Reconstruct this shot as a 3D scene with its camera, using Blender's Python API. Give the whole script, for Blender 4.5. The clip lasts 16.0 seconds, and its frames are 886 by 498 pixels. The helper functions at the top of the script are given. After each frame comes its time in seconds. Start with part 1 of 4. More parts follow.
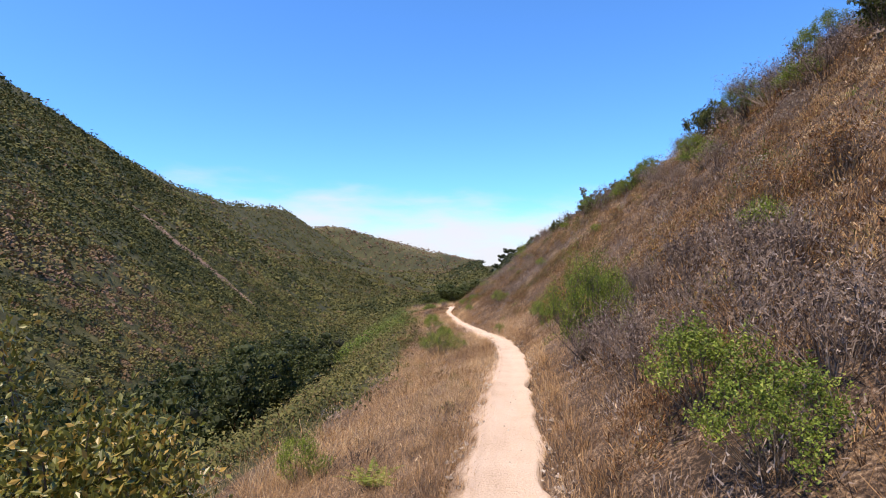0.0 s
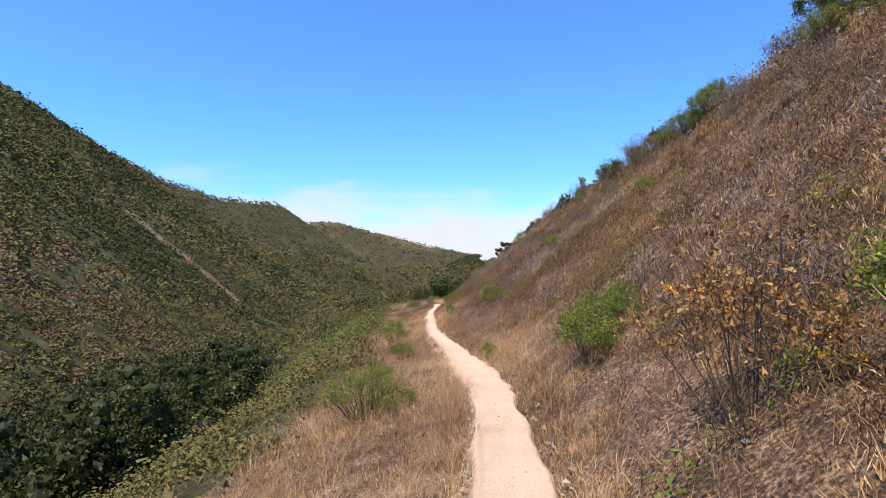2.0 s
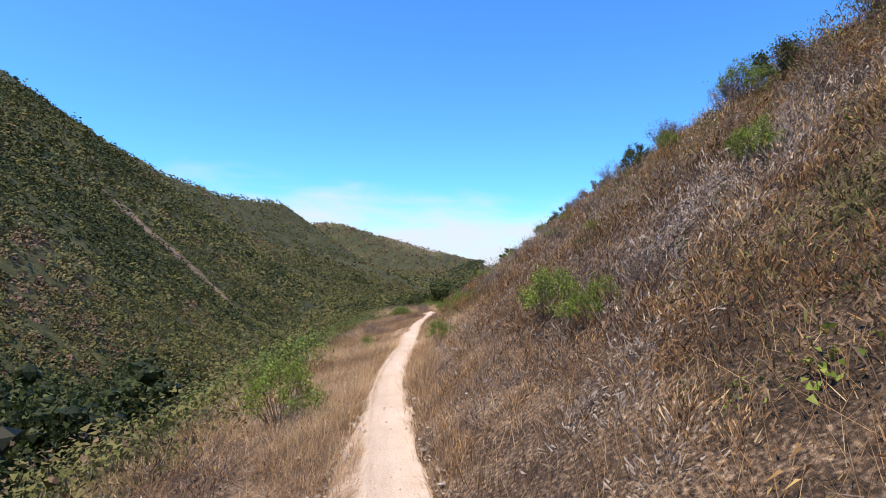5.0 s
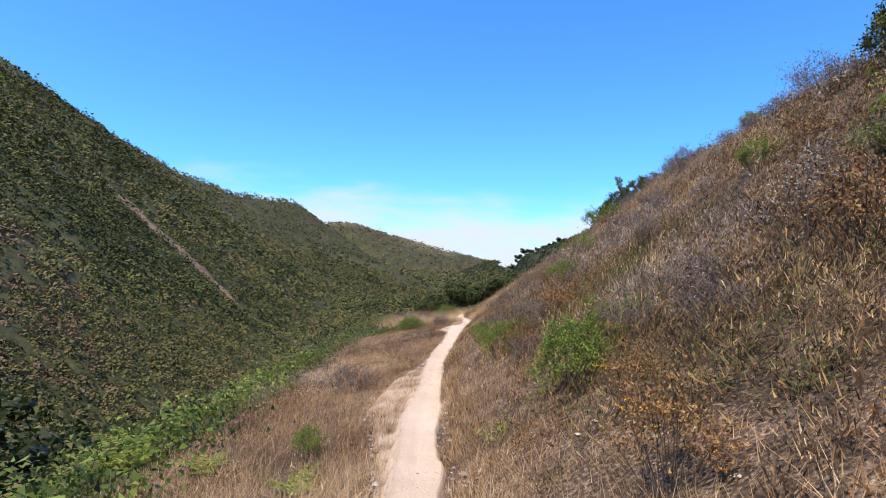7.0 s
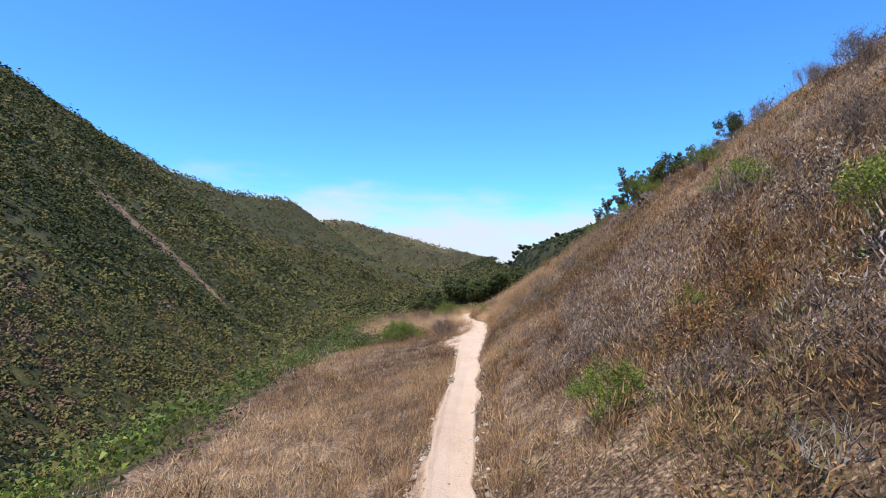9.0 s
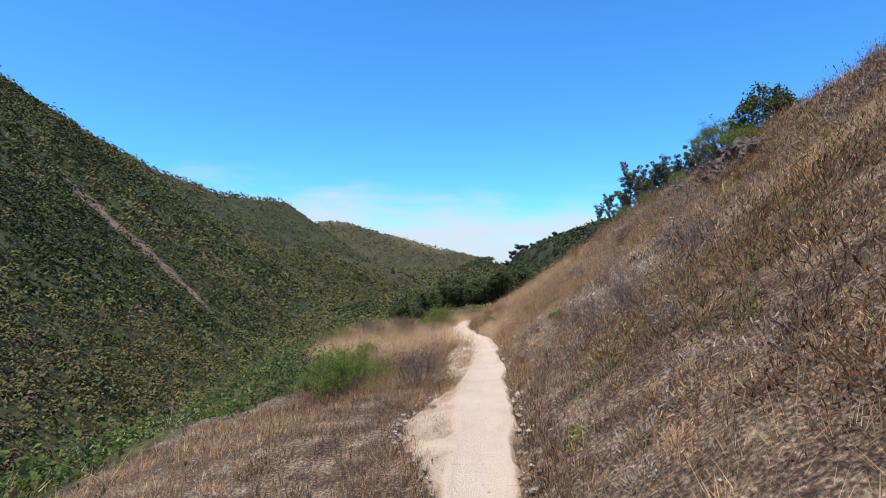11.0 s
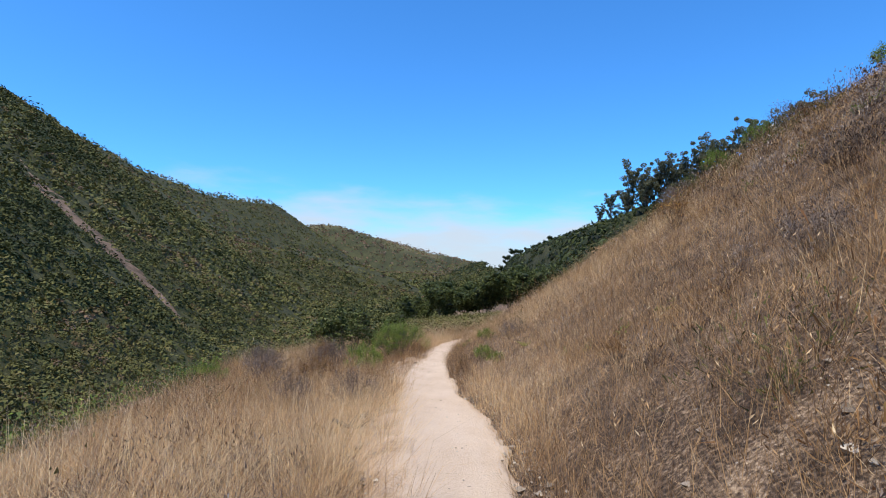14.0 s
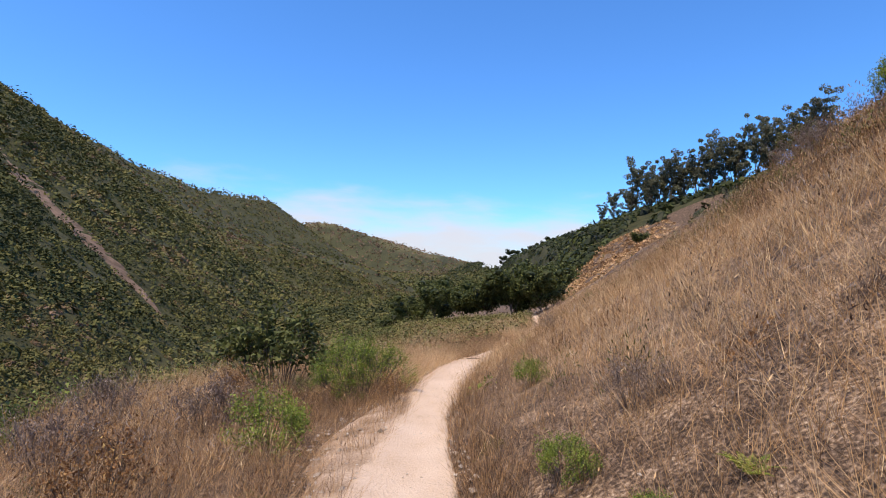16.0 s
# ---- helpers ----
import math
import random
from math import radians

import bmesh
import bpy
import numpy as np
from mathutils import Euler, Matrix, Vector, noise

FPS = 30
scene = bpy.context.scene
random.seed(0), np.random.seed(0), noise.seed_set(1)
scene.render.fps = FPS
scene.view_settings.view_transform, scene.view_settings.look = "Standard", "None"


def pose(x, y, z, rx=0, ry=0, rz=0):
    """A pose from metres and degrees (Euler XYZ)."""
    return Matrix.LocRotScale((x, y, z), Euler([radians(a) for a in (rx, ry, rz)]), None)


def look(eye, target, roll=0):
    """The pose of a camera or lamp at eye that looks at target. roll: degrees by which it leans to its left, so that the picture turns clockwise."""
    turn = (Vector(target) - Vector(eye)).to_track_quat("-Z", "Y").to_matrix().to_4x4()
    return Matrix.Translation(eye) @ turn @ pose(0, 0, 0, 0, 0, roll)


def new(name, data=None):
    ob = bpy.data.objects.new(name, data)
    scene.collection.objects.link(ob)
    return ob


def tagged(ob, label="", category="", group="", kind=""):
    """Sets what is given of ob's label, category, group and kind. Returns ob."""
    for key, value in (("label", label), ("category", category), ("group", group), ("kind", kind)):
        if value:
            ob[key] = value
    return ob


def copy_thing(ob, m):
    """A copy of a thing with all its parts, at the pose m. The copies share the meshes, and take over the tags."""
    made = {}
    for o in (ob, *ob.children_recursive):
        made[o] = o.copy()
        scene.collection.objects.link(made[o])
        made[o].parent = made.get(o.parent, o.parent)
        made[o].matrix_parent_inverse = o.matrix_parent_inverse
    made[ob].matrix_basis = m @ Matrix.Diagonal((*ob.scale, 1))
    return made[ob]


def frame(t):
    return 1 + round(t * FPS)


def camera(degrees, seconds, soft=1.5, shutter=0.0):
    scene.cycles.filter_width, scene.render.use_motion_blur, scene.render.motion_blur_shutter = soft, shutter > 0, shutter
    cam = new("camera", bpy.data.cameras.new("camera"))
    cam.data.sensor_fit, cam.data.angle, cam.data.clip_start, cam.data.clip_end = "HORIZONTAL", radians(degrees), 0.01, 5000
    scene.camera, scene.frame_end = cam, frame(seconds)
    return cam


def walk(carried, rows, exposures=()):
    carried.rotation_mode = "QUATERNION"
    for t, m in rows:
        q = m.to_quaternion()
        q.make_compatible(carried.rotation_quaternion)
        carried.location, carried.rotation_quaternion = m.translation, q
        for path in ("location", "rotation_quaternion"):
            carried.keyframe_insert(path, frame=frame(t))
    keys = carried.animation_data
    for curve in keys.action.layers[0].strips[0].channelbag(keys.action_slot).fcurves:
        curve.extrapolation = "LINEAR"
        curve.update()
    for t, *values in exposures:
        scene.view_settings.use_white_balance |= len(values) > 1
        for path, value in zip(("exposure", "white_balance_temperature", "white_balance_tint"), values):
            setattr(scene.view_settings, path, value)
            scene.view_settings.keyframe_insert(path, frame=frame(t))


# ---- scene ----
cam = camera(77.1, 16.0, soft=1.0)
PATH = [
    (0, (2.58, -0.464, 0.497), (2.468, 1.532, 0.557), 0.4),
    (0.5, (2.766, 2.001, 0.362), (2.658, 3.998, 0.416), 0.3),
    (1, (2.886, 4.344, 0.25), (2.781, 6.34, 0.303), 0.2),
    (1.5, (3.049, 6.561, 0.175), (2.942, 8.558, 0.225), 0.1),
    (2, (3.19, 8.79, 0.087), (3.088, 10.787, 0.128), -0.2),
    (2.5, (3.346, 10.98, -0.086), (3.247, 12.977, -0.051), -0.4),
    (3, (3.455, 13.34, -0.148), (3.36, 15.338, -0.107), 0.0),
    (3.5, (3.463, 15.487, -0.172), (3.371, 17.484, -0.123), 0.4),
    (4, (3.403, 17.43, -0.328), (3.313, 19.427, -0.259), 0.9),
    (4.5, (3.197, 19.158, -0.564), (3.097, 21.154, -0.504), 1.3),
    (7, (1.712, 32.189, -0.995), (1.546, 34.181, -0.936), 2.0),
    (7.5, (1.393, 34.431, -1.184), (1.229, 36.423, -1.132), 2.0),
    (8, (1.075, 36.756, -1.363), (0.915, 38.749, -1.31), 1.8),
    (8.5, (0.859, 39.059, -1.527), (0.702, 41.052, -1.473), 1.5),
    (9, (0.743, 41.292, -1.613), (0.59, 43.286, -1.563), 1.4),
    (11.5, (0.388, 53.132, -2.094), (0.249, 55.126, -2.037), 0.9),
    (12, (0.398, 55.545, -2.069), (0.261, 57.539, -2.001), 1.1),
    (12.5, (0.439, 57.802, -2.152), (0.306, 59.796, -2.082), 1.0),
    (13, (0.516, 59.926, -2.418), (0.385, 61.92, -2.353), 1.0),
    (13.5, (0.508, 62.045, -2.617), (0.381, 64.04, -2.551), 1.2),
    (14, (0.468, 64.295, -2.794), (0.351, 66.29, -2.722), 1.3),
    (14.5, (0.434, 66.361, -2.867), (0.322, 68.356, -2.795), 1.5),
    (15, (0.358, 68.311, -2.861), (0.248, 70.306, -2.785), 1.7),
    (15.5, (0.181, 70.187, -3.022), (0.075, 72.183, -2.947), 1.8),
    (16, (0.0, 71.801, -3.235), (-0.103, 73.797, -3.162), 2.1),
]
walk(cam, [(t, look(eye, target, roll)) for t, eye, target, roll in PATH],
     exposures=[(0, .27, 7050, 16), (3.5, .26, 7000, 15), (4.5, .25, 6600, 11), (7, .25, 6450, 9), (9, .18, 6450, 9), (11.5, .05, 6200, 5), (14.0, -.02, 6200, 5), (14.5, 0, 6400, 9), (15.5, .05, 6700, 12), (16, .08, 6900, 15)])


# ---- light ----
def unit(v):
    v = np.asarray(v, float)
    return v / np.linalg.norm(v)


SUN_WAY = unit((-0.27, -0.30, 0.91))      # towards the sun
sun = new("sun", bpy.data.lights.new("sun", "SUN"))
sun.data.energy, sun.data.angle, sun.data.color = 5.0, radians(0.55), (1.0, 0.87, 0.68)
sun.matrix_world = look(tuple(SUN_WAY * 200), (0, 0, 0))

world = bpy.data.worlds.new("sky")
scene.world = world
world.use_nodes = True
wn, wl = world.node_tree.nodes, world.node_tree.links
wn.clear()
w_out, w_back, w_sky = wn.new("ShaderNodeOutputWorld"), wn.new("ShaderNodeBackground"), wn.new("ShaderNodeTexSky")
w_sky.sky_type, w_sky.sun_disc = "NISHITA", False
w_sky.sun_elevation = math.asin(SUN_WAY[2])
w_sky.sun_rotation = math.atan2(SUN_WAY[0], SUN_WAY[1])
w_sky.air_density, w_sky.dust_density, w_sky.ozone_density = 1.0, 0.15, 2.2
w_back.inputs["Strength"].default_value = 0.135
w_tex = wn.new("ShaderNodeTexCoord")
w_sep, w_map, w_noise = wn.new("ShaderNodeSeparateXYZ"), wn.new("ShaderNodeMapping"), wn.new("ShaderNodeTexNoise")
w_map.inputs["Scale"].default_value = (2.6, 2.6, 11.0)
w_noise.inputs["Scale"].default_value, w_noise.inputs["Detail"].default_value, w_noise.inputs["Roughness"].default_value = 1.9, 6, 0.5
wl.new(w_tex.outputs["Generated"], w_sep.inputs[0])
wl.new(w_tex.outputs["Generated"], w_map.inputs["Vector"])
wl.new(w_map.outputs[0], w_noise.inputs["Vector"])
# a low bank of sea fog: thick at the horizon, with a ragged top
w_top = wn.new("ShaderNodeMath"); w_top.operation = "MULTIPLY_ADD"
wl.new(w_noise.outputs["Fac"], w_top.inputs[0])
w_top.inputs[1].default_value = 0.20
wl.new(w_sep.outputs["Z"], w_top.inputs[2])
w_rng = wn.new("ShaderNodeMapRange")
w_rng.interpolation_type = "SMOOTHSTEP"
for k, v in (("From Min", 0.24), ("From Max", 0.14), ("To Min", 0.0), ("To Max", 0.93)):
    w_rng.inputs[k].default_value = v
wl.new(w_top.outputs[0], w_rng.inputs["Value"])
w_hue = wn.new("ShaderNodeMix"); w_hue.data_type = "RGBA"; w_hue.blend_type = "MULTIPLY"
w_hue.inputs["Factor"].default_value = 1.0
w_hue.inputs["B"].default_value = (0.50, 1.08, 1.72, 1)
wl.new(w_sky.outputs[0], w_hue.inputs["A"])
w_mix = wn.new("ShaderNodeMix"); w_mix.data_type = "RGBA"
wl.new(w_rng.outputs[0], w_mix.inputs["Factor"])
wl.new(w_hue.outputs["Result"], w_mix.inputs["A"])
w_mix.inputs["B"].default_value = (5.2, 5.5, 6.2, 1)
wl.new(w_mix.outputs["Result"], w_back.inputs["Color"])
wl.new(w_back.outputs[0], w_out.inputs["Surface"])


# ---- materials ----
def material(name, stops, scale=3.0, fine=60.0, rough=0.85, bump=0.3, tone=True, island=0.35, through_light=0.0, noise_mix=0.5, gloss=0.25, grain=1.0):
    """A surface whose colour runs through the stops by its own tone (species, clump), by noise at two scales and from piece to piece."""
    m = bpy.data.materials.new(name)
    m.use_nodes = True
    n, l = m.node_tree.nodes, m.node_tree.links
    bsdf, out = n["Principled BSDF"], n["Material Output"]
    bsdf.inputs["Roughness"].default_value = rough
    bsdf.inputs["Specular IOR Level"].default_value = gloss
    co = n.new("ShaderNodeTexCoord")
    big, small = n.new("ShaderNodeTexNoise"), n.new("ShaderNodeTexNoise")
    for t, s in ((big, scale), (small, fine)):
        t.inputs["Scale"].default_value, t.inputs["Detail"].default_value, t.inputs["Roughness"].default_value = s, 5, 0.62
        l.new(co.outputs["Object"], t.inputs["Vector"])
    mix = n.new("ShaderNodeMath"); mix.operation = "MULTIPLY_ADD"
    l.new(big.outputs["Fac"], mix.inputs[0]); mix.inputs[1].default_value = noise_mix
    mix2 = n.new("ShaderNodeMath"); mix2.operation = "MULTIPLY_ADD"
    l.new(small.outputs["Fac"], mix2.inputs[0]); mix2.inputs[1].default_value = noise_mix * 0.6 * grain
    mix2.inputs[2].default_value = 0.5 - noise_mix * (0.5 + 0.3 * grain)
    l.new(mix2.outputs[0], mix.inputs[2])
    last = mix.outputs[0]
    if tone:
        at = n.new("ShaderNodeAttribute"); at.attribute_name = "tone"
        a = n.new("ShaderNodeMath"); a.operation = "ADD"; l.new(at.outputs["Fac"], a.inputs[0]); l.new(last, a.inputs[1])
        b = n.new("ShaderNodeMath"); b.operation = "SUBTRACT"; l.new(a.outputs[0], b.inputs[0]); b.inputs[1].default_value = 0.5
        last = b.outputs[0]
    if island:
        geo = n.new("ShaderNodeNewGeometry")
        c = n.new("ShaderNodeMath"); c.operation = "MULTIPLY_ADD"
        l.new(geo.outputs["Random Per Island"], c.inputs[0]); c.inputs[1].default_value = island
        d = n.new("ShaderNodeMath"); d.operation = "SUBTRACT"; l.new(last, d.inputs[0]); d.inputs[1].default_value = island / 2
        l.new(d.outputs[0], c.inputs[2]); last = c.outputs[0]
    ramp = n.new("ShaderNodeValToRGB")
    el = ramp.color_ramp.elements
    while len(el) < len(stops):
        el.new(0.5)
    for e, (p, c) in zip(el, stops):
        e.position, e.color = p, (*c, 1)
    l.new(last, ramp.inputs["Fac"])
    l.new(ramp.outputs["Color"], bsdf.inputs["Base Color"])
    if bump:
        bp = n.new("ShaderNodeBump"); bp.inputs["Strength"].default_value = bump; bp.inputs["Distance"].default_value = 0.03
        l.new(small.outputs["Fac"], bp.inputs["Height"]); l.new(bp.outputs[0], bsdf.inputs["Normal"])
    if through_light:
        tr, ms = n.new("ShaderNodeBsdfTranslucent"), n.new("ShaderNodeMixShader")
        l.new(ramp.outputs["Color"], tr.inputs["Color"])
        ms.inputs[0].default_value = through_light
        l.new(bsdf.outputs[0], ms.inputs[1]); l.new(tr.outputs[0], ms.inputs[2]); l.new(ms.outputs[0], out.inputs["Surface"])
    return m


# soil colour taken dark, so gaps between the shrubs read as shade
HUMUS = material("gap_shade_scrub_soil", [(0.0, (.018, .020, .007)), (0.35, (.052, .052, .018)), (0.6, (.098, .090, .032)), (1.0, (.19, .14, .07))], 0.5, 6.5, 0.95, 1.0, island=0, noise_mix=1.2, grain=2.4)
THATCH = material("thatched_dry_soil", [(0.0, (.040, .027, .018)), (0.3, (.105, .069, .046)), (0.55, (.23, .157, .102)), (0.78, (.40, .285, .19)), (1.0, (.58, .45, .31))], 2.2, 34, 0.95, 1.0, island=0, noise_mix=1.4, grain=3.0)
DIRT = material("trail_dirt", [(0.0, (.17, .11, .066)), (0.3, (.33, .225, .142)), (0.6, (.62, .465, .335)), (1.0, (.76, .61, .475))], 1.6, 46, 0.95, 0.9, island=0, noise_mix=0.5, grain=2.6)
GRAVEL = material("pale_stone", [(0.0, (.17, .135, .105)), (0.5, (.34, .28, .22)), (1.0, (.62, .55, .46))], 8, 60, 0.9, 0.4, tone=False, island=0.8)
STRAW = material("dry_grass", [(0.0, (.06, .034, .020)), (0.25, (.180, .104, .060)), (0.5, (.41, .250, .120)), (0.75, (.64, .405, .200)), (1.0, (.80, .61, .37))], 0.5, 9, 0.7, 0, island=0.55, through_light=0.22)
TWIG = material("dry_twigs", [(0.0, (.05, .034, .024)), (0.35, (.125, .088, .066)), (0.65, (.235, .18, .148)), (1.0, (.42, .355, .30))], 0.6, 14, 0.9, 0, island=0.5)
RUST = material("rust_leaves", [(0.0, (.10, .045, .02)), (0.4, (.22, .11, .045)), (0.7, (.36, .20, .08)), (1.0, (.52, .36, .14))], 2, 30, 0.8, 0, island=0.6, through_light=0.2)
GREEN = material("shrub_leaves", [(0.0, (.045, .068, .014)), (0.35, (.125, .180, .028)), (0.65, (.24, .310, .050)), (1.0, (.44, .47, .11))], 2, 30, 0.55, 0, island=0.5, through_light=0.3)
OAK = material("oak_leaves", [(0.0, (.010, .014, .005)), (0.4, (.032, .042, .011)), (0.7, (.068, .084, .021)), (1.0, (.14, .155, .045))], 0.5, 8, 0.6, 0, island=0.5, through_light=0.2)
GUM = material("eucalyptus_leaves", [(0.0, (.05, .055, .034)), (0.4, (.12, .128, .074)), (0.7, (.21, .205, .125)), (1.0, (.32, .29, .19))], 0.4, 6, 0.6, 0, island=0.5, through_light=0.3)
SCRUB = material("hillside_scrub", [(0.0, (.036, .047, .017)), (0.25, (.092, .096, .029)), (0.5, (.165, .155, .048)), (0.68, (.165, .134, .053)), (0.84, (.150, .096, .055)), (1.0, (.24, .155, .10))], 0.05, 2.0, 0.85, 0.6, island=0.12, through_light=0.08, noise_mix=0.35, grain=1.0)
LAUREL = material("leathery_leaves", [(0.0, (.040, .050, .010)), (0.4, (.11, .12, .020)), (0.75, (.23, .22, .045)), (1.0, (.42, .28, .07))], 4, 40, 0.38, 0, island=0.7, through_light=0.22, gloss=0.5)
FERN = material("fern_fronds", [(0.0, (.10, .16, .02)), (0.5, (.24, .30, .05)), (1.0, (.45, .42, .12))], 3, 30, 0.6, 0, island=0.5, through_light=0.35)
BARK = material("bark", [(0.0, (.06, .045, .035)), (0.5, (.14, .11, .085)), (1.0, (.27, .23, .19))], 4, 40, 0.9, 0.6, tone=False, island=0.2)
PALE_BARK = material("pale_bark", [(0.0, (.20, .17, .14)), (0.5, (.38, .34, .29)), (1.0, (.55, .50, .44))], 3, 20, 0.85, 0.5, tone=False, island=0.2)
CREAM = material("cream_blossom", [(0.0, (.50, .44, .33)), (0.5, (.68, .63, .52)), (1.0, (.82, .79, .70))], 6, 60, 0.8, 0, tone=False, island=0.6)
GOLD = material("orange_blossom", [(0.0, (.65, .24, .02)), (0.5, (.80, .40, .03)), (1.0, (.85, .58, .08))], 6, 60, 0.7, 0, tone=False, island=0.6)
ROCK = material("slope_rock", [(0.0, (.05, .04, .034)), (0.4, (.12, .095, .08)), (0.7, (.22, .18, .15)), (1.0, (.40, .34, .29))], 3, 30, 0.9, 0.8, tone=False, island=0.3)
SCAR = material("bare_gully_soil", [(0.0, (.055, .040, .022)), (0.4, (.14, .092, .058)), (0.7, (.25, .165, .11)), (1.0, (.40, .29, .21))], 0.4, 3.0, 0.95, 0.8, island=0, noise_mix=1.0)


# ---- numeric helpers ----
rng = np.random.RandomState(11)
LATTICE = np.random.RandomState(5).rand(256, 256)


def lattice_noise(x, y):
    xi, yi = np.floor(x).astype(int), np.floor(y).astype(int)
    fx, fy = x - xi, y - yi
    fx, fy = fx * fx * (3 - 2 * fx), fy * fy * (3 - 2 * fy)
    a, b = LATTICE[xi & 255, yi & 255], LATTICE[(xi + 1) & 255, yi & 255]
    c, d = LATTICE[xi & 255, (yi + 1) & 255], LATTICE[(xi + 1) & 255, (yi + 1) & 255]
    return (a * (1 - fx) + b * fx) * (1 - fy) + (c * (1 - fx) + d * fx) * fy


def rough_noise(x, y, size, octaves=4):
    """Fractal noise about 0, from -1 to 1, whose largest lumps are size metres."""
    x, y = np.asarray(x, float) / size, np.asarray(y, float) / size
    total, amp, norm = 0, 1.0, 0
    for k in range(octaves):
        total, norm = total + amp * (lattice_noise(x * 2 ** k + 17.3 * k, y * 2 ** k + 5.1 * k) * 2 - 1), norm + amp
        amp *= 0.5
    return total / norm


def np_mesh(name, co, faces, mat, tone=None, smooth=False):
    """A mesh from arrays: points (n, 3) and faces (m, 3 or 4)."""
    me = bpy.data.meshes.new(name)
    co, faces = np.ascontiguousarray(co, np.float32), np.ascontiguousarray(faces, np.int32)
    k = faces.shape[1]
    me.vertices.add(len(co)); me.vertices.foreach_set("co", co.ravel())
    me.loops.add(faces.size); me.loops.foreach_set("vertex_index", faces.ravel())
    me.polygons.add(len(faces)); me.polygons.foreach_set("loop_start", np.arange(0, faces.size, k, dtype=np.int32))
    me.polygons.foreach_set("use_smooth", np.full(len(faces), smooth))
    if tone is not None:
        me.attributes.new("tone", "FLOAT", "POINT").data.foreach_set("value", np.ascontiguousarray(tone, np.float32))
    me.materials.append(mat)
    me.update(calc_edges=True)
    return me


def part(name, me, parent, label=""):
    ob = new(name, me)
    ob.parent = parent
    if label:
        tagged(ob, label)
    return ob


def rand_units(n, r):
    v = r.normal(size=(n, 3))
    return v / np.linalg.norm(v, axis=1, keepdims=True)


def leaf_tris(at, size, r, slim=0.55, up=0.0):
    """One three-cornered leaf or leaf spray at each place."""
    n = len(at)
    a = rand_units(n, r); a[:, 2] += up; a /= np.linalg.norm(a, axis=1, keepdims=True)
    b = np.cross(a, rand_units(n, r)); b /= np.linalg.norm(b, axis=1, keepdims=True) + 1e-9
    s = np.broadcast_to(np.asarray(size, float), (n,))[:, None]
    co = np.stack([at + a * s, at - a * s * .5 + b * s * slim, at - a * s * .5 - b * s * slim], 1).reshape(-1, 3)
    return co, np.arange(3 * n).reshape(-1, 3)


def leaf_scales(at, normal, size, r, slim=0.55, stray=0.5):
    """Three-cornered leaf sprays that lie roughly across the way normal."""
    n = len(at)
    normal = normal + stray * rand_units(n, r)
    a = np.cross(normal, rand_units(n, r)); a /= np.linalg.norm(a, axis=1, keepdims=True) + 1e-9
    b = np.cross(normal, a); b /= np.linalg.norm(b, axis=1, keepdims=True) + 1e-9
    s = np.broadcast_to(np.asarray(size, float), (n,))[:, None]
    co = np.stack([at + a * s, at - a * s * .5 + b * s * slim, at - a * s * .5 - b * s * slim], 1).reshape(-1, 3)
    return co, np.arange(3 * n).reshape(-1, 3)


def leaf_diamonds(at, way, length, width, r):
    """Folded leaves of two triangles that start at a place and point along way."""
    n = len(at)
    way = way / (np.linalg.norm(way, axis=1, keepdims=True) + 1e-9)
    side = np.cross(way, rand_units(n, r)); side /= np.linalg.norm(side, axis=1, keepdims=True) + 1e-9
    fold = np.cross(way, side)
    L, W = (np.broadcast_to(np.asarray(v, float), (n,))[:, None] for v in (length, width))
    mid = at + way * L * .55
    co = np.stack([at, mid + side * W + fold * W * .25, at + way * L, mid - side * W + fold * W * .25], 1).reshape(-1, 3)
    k = np.arange(n)[:, None] * 4
    return co, np.concatenate([k + [0, 1, 2], k + [0, 2, 3]])


def blades(root, way, height, width, droop, r, segments=2):
    """Grass blades: a bent strip that tapers to a point. way: which way the tip leans, level."""
    n = len(root)
    side = np.stack([-way[:, 1], way[:, 0], np.zeros(n)], 1)
    turn = r.uniform(0, math.pi, n)[:, None]
    side = side * np.cos(turn) + way * np.sin(turn)
    side /= np.linalg.norm(side, axis=1, keepdims=True) + 1e-9
    H, W, D = height[:, None], width[:, None], droop[:, None]
    up = np.array([0, 0, 1.0])
    tip = root + up * H * (1 - .35 * D) + way * H * D
    if segments == 1:
        co = np.stack([root - side * W, root + side * W, tip], 1).reshape(-1, 3)
        return co, np.arange(3 * n).reshape(-1, 3)
    mid = root + up * H * .6 + way * H * D * .3
    co = np.stack([root - side * W, root + side * W, mid - side * W * .8, mid + side * W * .8, tip], 1).reshape(-1, 3)
    k = np.arange(n)[:, None] * 5
    return co, np.concatenate([k + [0, 1, 3], k + [0, 3, 2], k + [2, 3, 4]])


